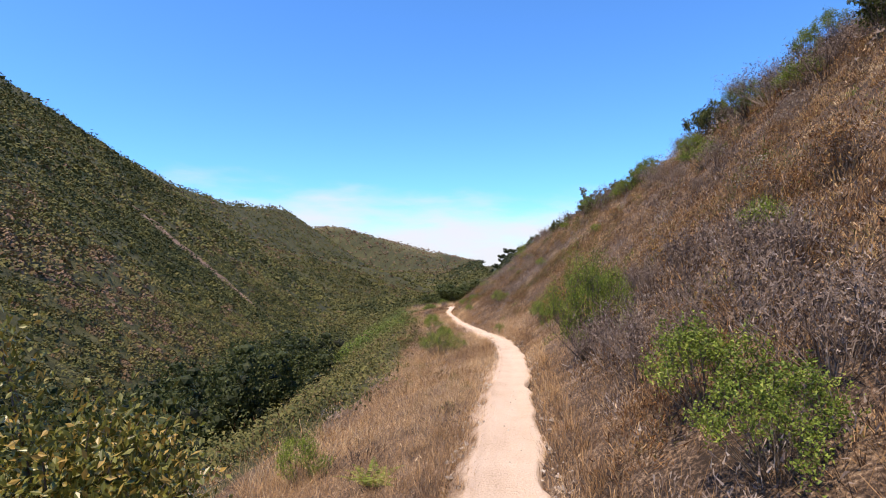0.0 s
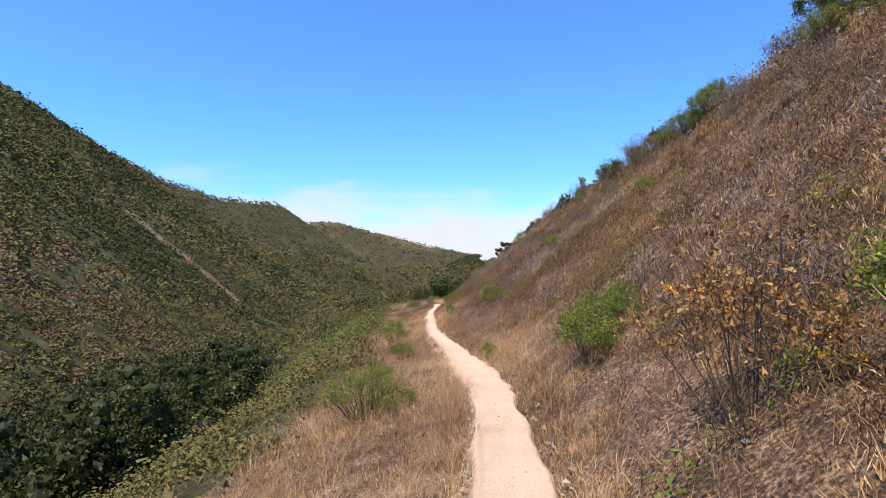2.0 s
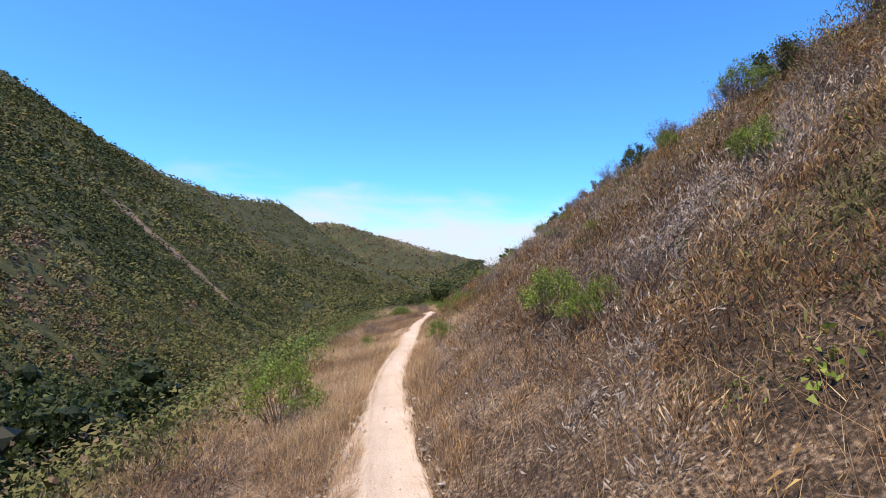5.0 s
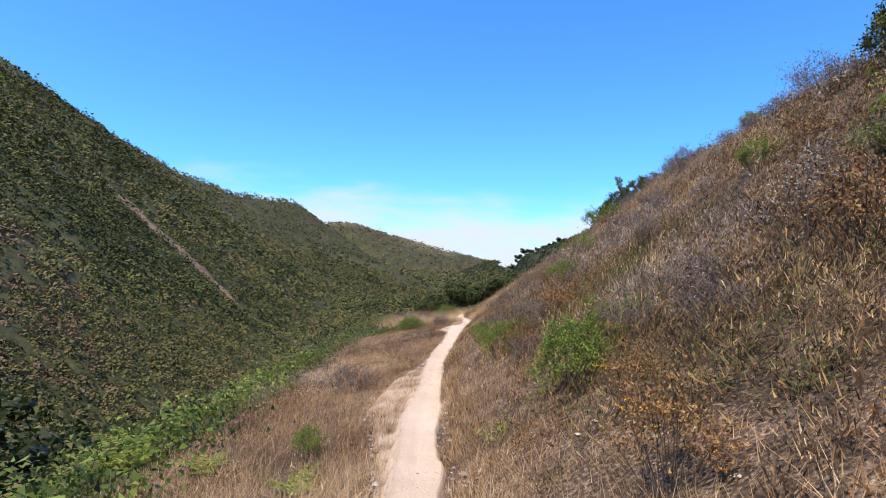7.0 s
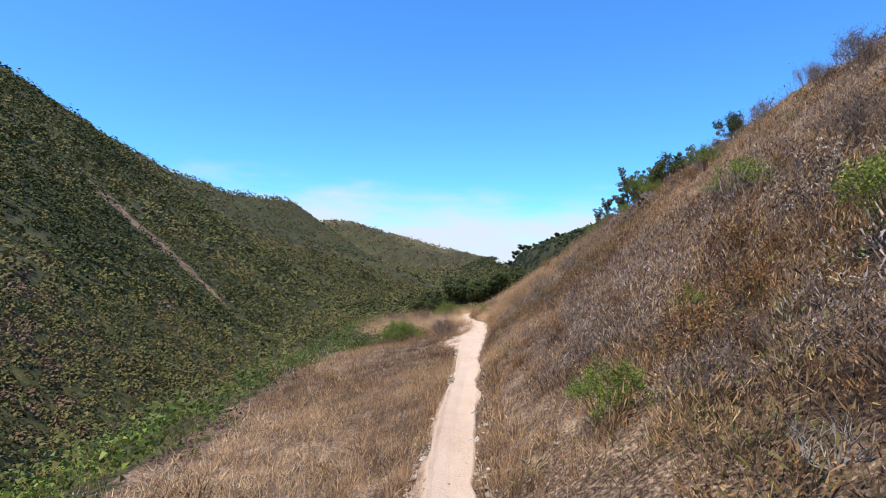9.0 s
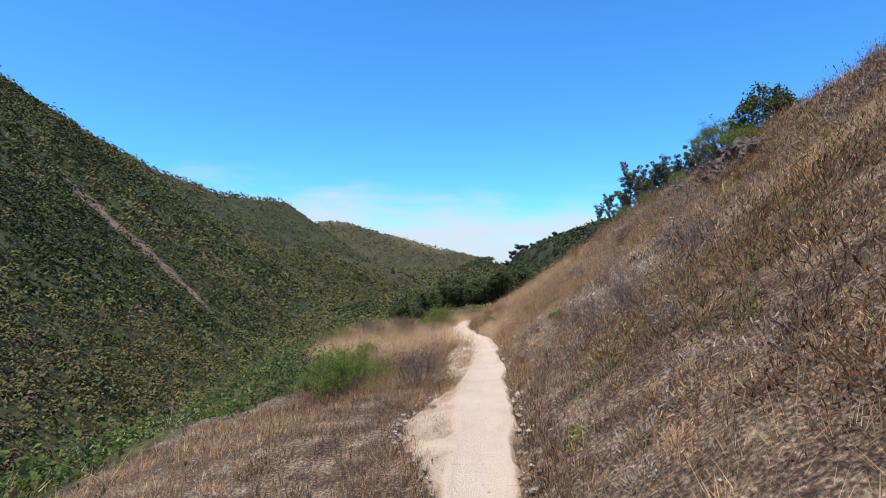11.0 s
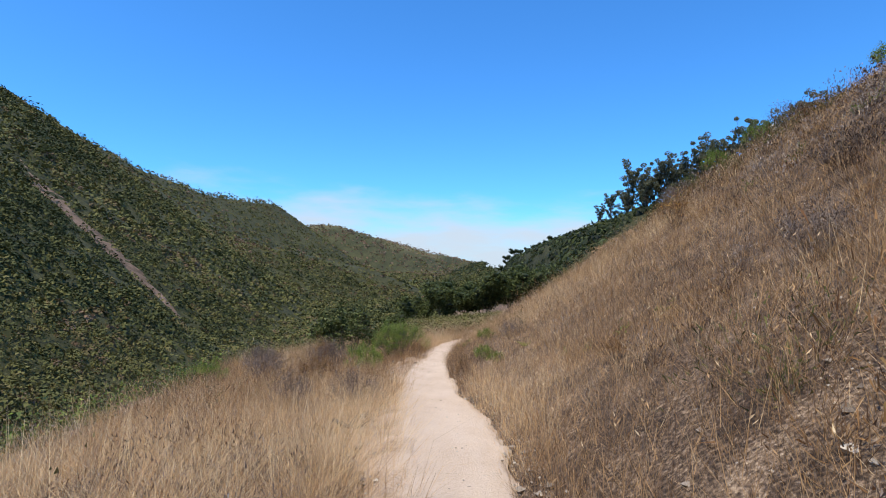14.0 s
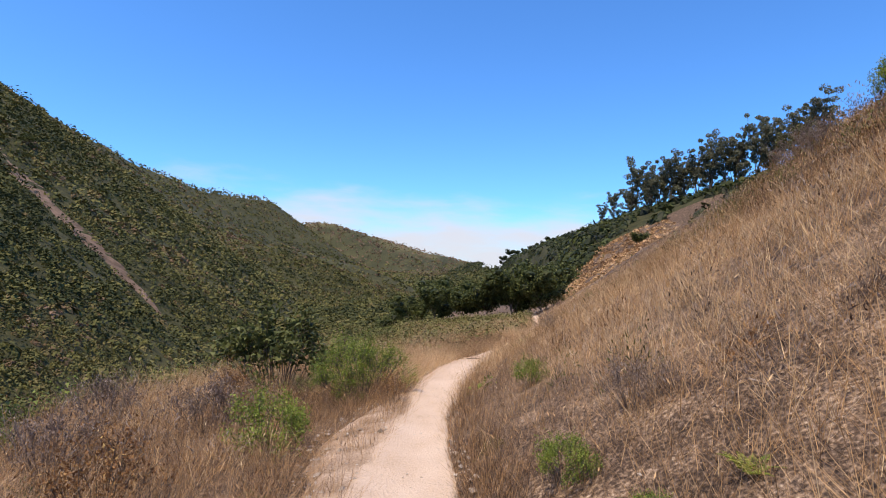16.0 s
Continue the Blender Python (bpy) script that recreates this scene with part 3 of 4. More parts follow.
def build_scar():
    """The bare eroded gully on the hillside across the creek."""
    p = np.array(GULLY, float)[:, :2]
    seg = np.concatenate([[0], np.cumsum(np.linalg.norm(np.diff(p, axis=0), axis=1))])
    s = np.arange(0, seg[-1], 1.0)
    cx, cy = np.interp(s, seg, p[:, 0]), np.interp(s, seg, p[:, 1])
    cx, cy = cx + 2.2 * rough_noise(s, s * 0 + 8, 22, 3), cy + 2.2 * rough_noise(s, s * 0 + 60, 22, 3)
    w = (6.6 + 3.4 * rough_noise(s, s * 0 + 2, 14, 3)) * np.clip(s / 25, .15, 1) * np.clip((seg[-1] - s) / 30, .1, 1)
    nrm = np.stack([np.gradient(cy), -np.gradient(cx)], 1)
    nrm /= np.linalg.norm(nrm, axis=1, keepdims=True)
    k = np.linspace(-1, 1, 7)
    X = cx[:, None] + nrm[:, :1] * w[:, None] * k + .4 * rough_noise(s[:, None] + k * 9, k + s[:, None] * 0, 2, 2)
    Y = cy[:, None] + nrm[:, 1:] * w[:, None] * k
    Z = ground(X, Y) + .30 - .75 * np.abs(k) ** 3 + .5 * rough_noise(X, Y, 4, 3)
    ny, nx = X.shape
    i = np.arange(nx * ny).reshape(ny, nx)
    f = np.stack([i[:-1, :-1], i[:-1, 1:], i[1:, 1:], i[1:, :-1]], -1).reshape(-1, 4)
    tone = .55 + .3 * rough_noise(X, Y, 5, 3)
    ob = new("erosion_gully", np_mesh("erosion_gully", np.stack([X, Y, Z], -1).reshape(-1, 3), f, SCAR, tone.ravel(), True))
    tagged(ob, "bare pinkish eroded gully down a scrubby hillside", "gully", kind="structure")
    return cx, cy


build_ground()
build_trail()
scar_x, scar_y = build_scar()


# ---- single shrubs beside the trail ----
def make_shrub(kind, seed, fine=1.0):
    """A shrub about 1 m across with its foot at the origin: a fan of bare stems, each ending in a dense tuft of leaves or twigs."""
    r = np.random.RandomState(seed)
    top = new("shrub")
    leafy = kind in ("green", "olive", "dark")
    stems, tall = {"green": (46, .72), "olive": (44, .66), "dark": (44, .8), "grey": (40, .62), "rust": (30, .8), "white": (26, .7), "flower": (24, .75), "dead": (20, .5)}[kind]
    stems = int(stems * fine)
    az = r.uniform(0, 2 * math.pi, stems)
    out = np.sqrt(r.uniform(.01, 1, stems)) * .46
    lobe = 1 + .22 * np.sin(2 * az + r.uniform(0, 6)) + .14 * np.sin(3 * az + r.uniform(0, 6))
    foot = np.stack([np.cos(az) * out * .34, np.sin(az) * out * .34, np.full(stems, -.06)], 1)
    high = tall * (1 - .60 * (out / .46) ** 2) * r.uniform(.72, 1.1, stems)
    high = np.where(r.uniform(size=stems) < .2, high * r.uniform(.4, .8, stems), high)
    if kind == "dead":
        high *= r.uniform(.25, .9, stems)
    head = np.stack([np.cos(az) * out * lobe * 1.1, np.sin(az) * out * lobe * 1.1, high], 1)
    knee = foot * .45 + head * .55 + r.normal(0, .025, (stems, 3)) + [0, 0, .02]
    per = {"grey": 5, "rust": 6, "white": 7, "flower": 5, "dead": 8}.get(kind, 3)
    t = r.uniform(.35 if leafy else .05, 1, (stems, per, 1))
    twig_a = (knee[:, None] * (1 - t) + head[:, None] * t).reshape(-1, 3)
    way = rand_units(len(twig_a), r); way[:, 2] = np.abs(way[:, 2]) + .6
    twig_b = twig_a + way * r.uniform(.04, .13 if leafy else .18, (len(twig_a), 1))
    thick = {"dead": .014, "grey": .005, "white": .005}.get(kind, .0055)
    co, fa = join(rods(foot, knee, np.full(stems, thick), np.full(stems, thick * .7), 3), rods(knee, head, np.full(stems, thick * .7), np.full(stems, .003), 3),
                  rods(twig_a, twig_b, np.full(len(twig_a), .0035), np.full(len(twig_a), .0015), 3))
    part("branchwork", np_mesh("branchwork", co, fa, PALE_BARK if kind == "dead" else (TWIG if kind in ("grey", "white") else BARK), r.uniform(.5, .7) + np.zeros(len(co)), True), top)
    n, size, mat, tone = {"green": (5400, .0165, GREEN, .50), "olive": (4300, .0165, GREEN, .54), "dark": (3000, .03, OAK, .80), "grey": (2300, .020, TWIG, .52), "rust": (1900, .022, RUST, .48),
                          "white": (1300, .020, TWIG, .58), "flower": (1900, .020, RUST, .62), "dead": (0, .01, TWIG, .5)}[kind]
    if n:
        n, size = int(n * fine ** 1.7), size / fine ** .85
        tips = np.concatenate([head, twig_b])
        tuft_tone = r.normal(0, .09, len(tips))
        pick = r.randint(0, len(tips), n)
        spread_by = np.array([.036, .036, .046] if leafy else [.045, .045, .05]) / fine ** .4
        at = tips[pick] + r.normal(0, 1, (n, 3)) * spread_by
        if leafy:
            co, fa = leaf_scales(at, at - tips[pick] + [0, 0, .03], size * r.uniform(.7, 1.4, n), r, .5)
        else:
            co, fa = leaf_tris(at, size * r.uniform(.6, 1.5, n), r, .26 if kind == "grey" else .42, .8)
        part("foliage", np_mesh("foliage", co, fa, mat, np.repeat(tone + tuft_tone[pick] + r.normal(0, .05, n), 3)), top)
    if kind in ("white", "flower"):
        m = 30 if kind == "white" else 16
        c = head[r.randint(0, stems, m)] + r.normal(0, .07, (m, 3)) + [0, 0, .05]
        at = (c[:, None] + r.normal(0, .016, (m, 14, 3)) * [1, 1, .5]).reshape(-1, 3)
        co, fa = leaf_tris(at, .010, r)
        part("flower_cluster", np_mesh("flower_cluster", co, fa, CREAM if kind == "white" else GOLD), top, "clusters of cream flower heads" if kind == "white" else "orange flower heads")["kind"] = "stuff"
    tagged(top, SHRUB_LABEL[kind], "shrub")
    return top


SHRUB_LABEL = {"green": "leafy bright green coyote bush on the dry slope", "olive": "yellow-green leafy bush among dry grass", "dark": "dark green dense rounded bush among the scrub",
               "grey": "grey twiggy half-dry sage shrub on the slope", "rust": "rust-brown drying buckwheat shrub on the slope", "white": "dry grey shrub with cream flower clusters",
               "flower": "brownish shrub with small orange flowers", "dead": "bleached tangle of dead branches on the slope"}


def make_fern(seed):
    r = np.random.RandomState(seed)
    top = new("fern")
    n = 11
    for k in range(n):
        az = 2 * math.pi * (k + r.uniform(-.3, .3)) / n
        L, rise = r.uniform(.45, .7), r.uniform(.35, .8)
        s = np.linspace(.12, 1, 20)
        spine = np.stack([np.cos(az) * L * s, np.sin(az) * L * s, L * rise * (s - .55 * s * s) * 1.4], 1)
        side = np.array([-math.sin(az), math.cos(az), 0])
        at = np.repeat(spine, 2, 0)
        sgn = np.tile([1, -1], len(s))[:, None]
        way = side * sgn + np.array([math.cos(az), math.sin(az), 0]) * .35
        ln = np.repeat(.17 * (1.08 - s), 2)
        co, fa = leaf_diamonds(at, way, ln, ln * .16, r)
        root = np.concatenate([[[0, 0, -.03]], spine])
        rc, rf = rods(root[:-1], root[1:], np.full(len(s), .004), np.full(len(s), .003), 3)
        rf3 = np.concatenate([rf[:, [0, 1, 2]], rf[:, [0, 2, 3]]])
        co, fa = join((co, fa), (rc, rf3))
        part("frond", np_mesh("frond", co, fa, FERN, np.full(len(co), r.uniform(.35, .8))), top)
    return tagged(top, "yellow-green bracken fern in the grass", "fern")


def make_laurel():
    """The tall leathery bush on the downhill side at the start."""
    r = np.random.RandomState(77)
    top = new("shrub")
    n = 34
    foot = np.stack([r.normal(0, .12, n), r.normal(0, .12, n), np.full(n, -.1)], 1)
    az = r.uniform(0, 2 * math.pi, n)
    rad = np.sqrt(r.uniform(.02, 1, n))
    head = np.stack([np.cos(az) * rad * 1.05, np.sin(az) * rad * .8, 1.55 - .55 * rad ** 2 + r.uniform(-.25, .15, n)], 1)
    head[0] = (-.62, -.05, 2.35); head[1] = (-.70, .05, 2.2)
    knee = foot * .5 + head * .5 + np.array([0, 0, .12])
    co, fa = join(rods(foot, knee, np.full(n, .018), np.full(n, .012), 5), rods(knee, head, np.full(n, .012), np.full(n, .004), 5))
    part("branchwork", np_mesh("branchwork", co, fa, BARK, None, True), top)
    t = r.beta(2.0, 1.1, (n, 190, 1))
    at = (knee[:, None] * (1 - t) + head[:, None] * t).reshape(-1, 3) + r.normal(0, .12, (n * 190, 3))
    w = rand_units(len(at), r); w[:, 2] += .8
    co, fa = leaf_diamonds(at, w, r.uniform(.05, .10, len(at)), .019, r)
    part("foliage", np_mesh("foliage", co, fa, LAUREL, np.repeat(np.clip(.62 + r.normal(0, .14, len(at)), 0, 1), 4)), top)
    return tagged(top, "tall bush with glossy olive leathery leaves", "shrub")


def put(ob, x, y, size, turn, z=None, flat=1.0):
    ob.matrix_basis = pose(x, y, float(ground(x, y)) if z is None else z, 0, 0, turn) @ Matrix.Diagonal((size, size, size * flat, 1))
    return ob


models = {}
for n, (kind, x, y, size) in enumerate(SHRUBS):
    if kind in ("fern", "pale"):
        kind = "fern"
    key = (kind, n % (3 if kind in ("green", "olive", "grey") else 1))
    vase = (kind, size) == ("green", 1.05)          # the tall bush close by the trail
    broad = kind in ("green", "olive") and size > 1.25 or vase
    if broad:
        key = (kind, "broad")
    if key in models:
        ob = copy_thing(models[key], pose(0, 0, 0))
    else:
        ob = models[key] = make_fern(n) if kind == "fern" else make_shrub(kind, 100 + n, 2.0 if broad else 1.0)
    put(ob, x, y, size * 1.05, (n * 77) % 360, flat=1.7 if vase else 1.0 if size < 1.2 else .85)

put(make_laurel(), -.42, 3.6, 1.0, 0)

# bushes standing out of the brush all over the dry slope
rs = np.random.RandomState(19)
kinds_here = ["grey", "rust", "grey", "olive", "grey", "white", "grey", "rust", "grey", "flower", "grey"]
for n in range(215):
    y, d = rs.uniform(4, 98), rs.uniform(1.4, 8.6)
    if n >= 150:
        y, d = (rs.uniform(35.5, 51), rs.uniform(1.3, 6)) if n >= 165 else (rs.uniform(2.5, 9), rs.uniform(1.6, 5))
    x = float(along(TRAIL, y)) + d
    k = float(brushy(np.array(x), np.array(y)))
    dense = float(n >= 150)
    if y > 72 and d > 5:
        continue
    size = rs.uniform(.4, .95) * (1.1 if dense else .9) * min(1.0, .55 + d / 7)
    if rs.uniform() > .15 + .6 * k + .5 * dense:
        continue
    kind = kinds_here[n % len(kinds_here)]
    key = (kind, n % 3 if kind in ("green", "olive", "grey") else 0)
    if key not in models:
        ob = models[key] = make_shrub(kind, 700 + n)
    else:
        ob = copy_thing(models[key], pose(0, 0, 0))
    put(ob, x, y, size, (n * 53) % 360)

# taller bushes along the crest above the first stretch
for n in range(40):
    y = (9 + n * 2.1 if n < 26 else 11 + (n - 26) * 2.3) + rs.uniform(-.8, .8)
    x = float(along(TRAIL, y)) + CREST + rs.uniform(-1.0, .5)
    kind = ("grey", "dark", "grey", "green", "grey")[n % 5] if y < 46 else "grey"
    big = rs.uniform(.8, 1.55) if y < 46 else rs.uniform(.6, 1.1)
    key = (kind, n % 3 if kind in ("green", "olive", "grey") else 0)
    if key not in models:
        models[key] = put(make_shrub(kind, 900 + n), x, y, big, n * 40)
    else:
        put(copy_thing(models[key], pose(0, 0, 0)), x, y, big, n * 40)


# ---- trees ----
def make_tree(name, seed, tall, wide, bark, mat, leaves, leaf, trunk_part, label, airy=.35, limbs=9, tone=.5, shade_core=.6):
    """A tree with its foot at the origin: tapered trunk and limbs, and a crown of leafy clumps round the limbs' ends."""
    r = np.random.RandomState(seed)
    top = new(name)
    segs_a, segs_b, ra, rb = [], [], [], []
    p, pr = np.array([0, 0, -.5]), tall * .022
    spine = [p]
    for k in range(5):
        q = p + np.array([r.normal(0, .05) * tall * .3, r.normal(0, .05) * tall * .3, tall * trunk_part / 4.5])
        segs_a.append(p); segs_b.append(q); ra.append(pr); rb.append(pr * .8); p, pr = q, pr * .8
        spine.append(q)
    ends = []
    for k in range(limbs):
        a = spine[r.randint(1 if limbs > 15 else 2, 6)]
        az = k * 2.4 + r.uniform(-.4, .4)
        reach, lift = wide * r.uniform(.45, .95), r.uniform(.15, 1.0)
        b = np.array([a[0] + math.cos(az) * reach * .5, a[1] + math.sin(az) * reach * .5, a[2] + (tall - a[2]) * lift * .55])
        c = np.array([a[0] + math.cos(az) * reach, a[1] + math.sin(az) * reach, a[2] + (tall * .97 - a[2]) * lift])
        segs_a += [a, b]; segs_b += [b, c]; ra += [pr * .9, pr * .5]; rb += [pr * .5, pr * .15]
        ends += [(b, .7), (c, 1.0), ((b + c) / 2, .85)]
    ends.append((spine[-1] + [0, 0, tall * .08], 1.0))
    co, fa = rods(np.array(segs_a), np.array(segs_b), np.array(ra), np.array(rb), 6)
    part("trunk", np_mesh("trunk", co, fa, bark, None, True), top)
    per = leaves // len(ends)
    ats = []
    for e, s in ends:
        lump = r.uniform(.75, 1.25) * s * wide * airy
        d = rand_units(per, r) * (r.uniform(.35, 1, per) ** .5)[:, None] * lump * np.array([1, 1, .72])
        ats.append(e + d)
    # an added lump inside each clump, its tone lowered to read as inner shade
    shade_cores, shade_core_f = [], []
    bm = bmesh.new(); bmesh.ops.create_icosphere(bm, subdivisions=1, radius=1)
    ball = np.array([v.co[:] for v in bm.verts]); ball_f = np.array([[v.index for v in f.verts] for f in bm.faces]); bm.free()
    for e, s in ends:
        shade_cores.append(e + ball * r.uniform(.62, .95, (len(ball), 1)) * s * wide * airy * shade_core * np.array([1, 1, .72])); shade_core_f.append(ball_f + (len(shade_cores) - 1) * len(ball))
    at = np.concatenate(ats)
    at = at[at[:, 2] > tall * .06]
    co, fa = join((np.concatenate(shade_cores), np.concatenate(shade_core_f)), leaf_tris(at, leaf * r.uniform(.6, 1.4, len(at)), r, .5))
    tn = np.concatenate([np.full(len(shade_cores) * len(ball), tone - .25), np.repeat(tone + r.normal(0, .06, len(at)), 3)])
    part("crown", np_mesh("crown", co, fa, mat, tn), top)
    return tagged(top, label, "tree")


def grove(models, places, seed):
    r = np.random.RandomState(seed)
    used = set()
    for n, (x, y, s) in enumerate(places):
        k = n % len(models)
        ob = models[k] if k not in used else copy_thing(models[k], pose(0, 0, 0))
        used.add(k)
        ob.matrix_basis = pose(x, y, float(ground(x, y)), 0, 0, r.uniform(0, 360)) @ Matrix.Diagonal((s, s, s * r.uniform(.9, 1.1), 1))
        tagged(ob, group=ob["label"])


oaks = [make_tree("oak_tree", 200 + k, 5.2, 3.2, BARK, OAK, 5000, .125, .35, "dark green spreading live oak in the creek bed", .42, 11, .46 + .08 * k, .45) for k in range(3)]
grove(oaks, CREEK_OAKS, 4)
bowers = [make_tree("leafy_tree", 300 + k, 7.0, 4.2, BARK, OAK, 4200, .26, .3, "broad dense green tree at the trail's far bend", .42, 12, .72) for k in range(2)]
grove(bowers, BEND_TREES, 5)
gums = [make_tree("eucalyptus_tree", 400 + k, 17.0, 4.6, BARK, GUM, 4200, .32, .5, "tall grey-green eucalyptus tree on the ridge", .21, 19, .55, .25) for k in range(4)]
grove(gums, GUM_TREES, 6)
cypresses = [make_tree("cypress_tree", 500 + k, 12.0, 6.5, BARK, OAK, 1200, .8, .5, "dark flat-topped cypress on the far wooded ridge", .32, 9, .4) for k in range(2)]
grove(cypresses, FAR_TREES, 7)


# ---- growth that nobody could count ----
def clumps(name, label, category, x, y, size, per, mat, tone, leaf, seed, squash=.75, sink=.1, shade_fill=False):
    """Many low shrubs in one mesh, each a lumpy dome of leaf sprays, on request over a darkened filler cap."""
    r = np.random.RandomState(seed)
    n = len(x)
    foot = np.stack([x, y, ground(x, y) - sink * size], 1)
    gx, gy = lean(x, y)
    d = rand_units(n * per, r)
    d[:, 2] = np.abs(d[:, 2])
    S = np.repeat(size, per)
    lump = 1 + .28 * np.sin(d[:, 0] * 5 + np.repeat(r.uniform(0, 6, n), per)) * np.cos(d[:, 1] * 5)
    off = d * (r.uniform(.35, 1.05, n * per) * lump * S)[:, None] * [1, 1, squash]
    off[:, 2] += np.repeat(gx, per) * off[:, 0] + np.repeat(gy, per) * off[:, 1]
    leaves = leaf_scales(np.repeat(foot, per, 0) + off, d, leaf * S * r.uniform(.6, 1.4, n * per), r, .5)
    co, fa, tn = *leaves, np.repeat(np.repeat(tone, per) + r.normal(0, .06, n * per), 3)
    if shade_fill:
        # the cap's tone is lowered to paint shade inside the clump
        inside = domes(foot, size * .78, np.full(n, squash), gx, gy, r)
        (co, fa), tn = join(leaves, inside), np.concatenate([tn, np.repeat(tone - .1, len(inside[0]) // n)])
    ob = new(name, np_mesh(name, co, fa, mat, tn))
    return tagged(ob, label, category, kind="stuff")


def corridor(x, y):
    u = x - along(TRAIL, y)
    return u > -along(BENCH, y) - along(TRAIL, y, 2) - 1.0


def hillside():
    r = np.random.RandomState(21)
    # (how far from the nearest stretch of trail, box, shrubs per square metre, shrub radius, leaf spray, sprays per shrub)
    zones = ((0, 115, (-90, -1, 8, 190), .38, 1.2, .225, 84), (115, 220, (-170, 10, 8, 300), .21, 1.65, .47, 38), (220, 430, (-330, 30, 60, 500), .10, 2.4, .82, 21),
             (430, 1050, (-620, 60, 200, 1100), .03, 2.4, 1.3, 8), (1050, 1700, (-800, 60, 800, 1700), .007, 3.6, 2.4, 6))
    for lo, hi, (x0, x1, y0, y1), density, radius, leaf, sprays in zones:
        n = int((x1 - x0) * (y1 - y0) * density)
        x, y = r.uniform(x0, x1, n), r.uniform(y0, y1, n)
        D = np.maximum(1.6 * np.abs(x), np.hypot(x, np.maximum(y - 72, 0)))
        keep = (D > lo) & (D <= hi) & ~corridor(x, y) & (np.degrees(np.arctan2(-x, y)) < 52)
        gap = np.min(np.hypot(x[:, None] - scar_x[None, ::4], y[:, None] - scar_y[None, ::4]), 1)
        keep &= gap > r.uniform(1.0, 8.0, n) * np.clip((y - 205) / 25, .3, 1)
        x, y = x[keep], y[keep]
        n = len(x)
        size = radius * r.lognormal(-.15, .58, n).clip(.35, 3.0) * (1 + .3 * rough_noise(x, y, 25, 3))
        # patches of green, olive and browned scrub
        tone = .47 + .38 * rough_noise(x, y, 55, 3) + .16 * rough_noise(x, y, 9, 2) + r.normal(0, .19, n) + .48 * np.clip((y - 1000) / 150, 0, 1) - .26 * (size > 1.6 * radius)
        # lighter along the spur's crest: its sunlit edge, painted against the shaded side valley
        tone += .16 * np.exp(np.minimum(ridge(x, y, SPUR, 1, 1) - np.interp(x, [p[0] for p in SPUR], [p[2] for p in SPUR]), 0) / 14)
        tone += .16 * np.clip((112 - y) / 40, 0, 1) * np.clip((-x - 32) / 14, -.6, 1) - .13 * np.clip((y - 130) / 60, 0, 1) * np.clip((500 - y) / 150, 0, 1) - .12 * np.exp(-((x + 26) / 14) ** 2)
        tone += .32 * np.exp(-((x + 72) / 22) ** 2 - ((y - 108) / 26) ** 2) - .10 * np.exp(-((x + 55) / 22) ** 2 - ((y - 165) / 40) ** 2)
        foot = np.stack([x, y, ground(x, y) - .15 * size], 1)
        gx, gy = lean(x, y)
        high = r.uniform(.55, 1.15, n)
        # sprays of leaves over its rounded top
        tot = n * sprays
        d = rand_units(tot, r); d[:, 2] = np.abs(d[:, 2])
        off = d * (r.uniform(.8, 1.08, tot) * np.repeat(size, sprays))[:, None]
        off[:, 2] *= np.repeat(high, sprays)
        off[:, 2] += np.repeat(gx, sprays) * off[:, 0] + np.repeat(gy, sprays) * off[:, 1]
        at = np.repeat(foot, sprays, 0) + off
        leaves = leaf_scales(at, d, leaf * r.uniform(.55, 1.4, tot) * np.repeat(np.clip(-x / 42, .22, 1.2) if hi < 200 else np.ones(n), sprays), r, .6, .3)
        tone = np.clip(tone, .02, .98)
        me = np_mesh("hillside_scrub", *leaves, SCRUB, np.repeat(np.repeat(tone, sprays) + r.normal(0, .04, tot), 3))
        tagged(new("hillside_scrub", me), "mixed green and browned coastal scrub covering the hillside", "scrub", kind="stuff")
    # woods on the valley's far side
    n = 2600
    t = r.uniform(0, len(WOOD) - 1.001, n)
    k = t.astype(int)
    W = np.array(WOOD, float)
    q = W[k] * (1 - (t - k))[:, None] + W[k + 1] * (t - k)[:, None]
    x, y = q[:, 0] - np.abs(r.normal(0, 34, n)) + 8, q[:, 1] + r.normal(0, 20, n)
    size = 3.0 * r.uniform(.6, 1.4, n)
    clumps("far_wood", "dark green woods on the far valley side", "wood", x, y, size, 24, OAK, np.clip(.42 + r.normal(0, .13, n), .05, .9), .34, 9, 1.0, shade_fill=True)


hillside()


def strip(n, y0, y1, d0, d1, side, r):
    y = r.uniform(y0, y1, n)
    d = r.uniform(d0, d1, n)
    x = along(TRAIL, y) + side * (along(TRAIL, y, 2) + d)
    return x, y, d


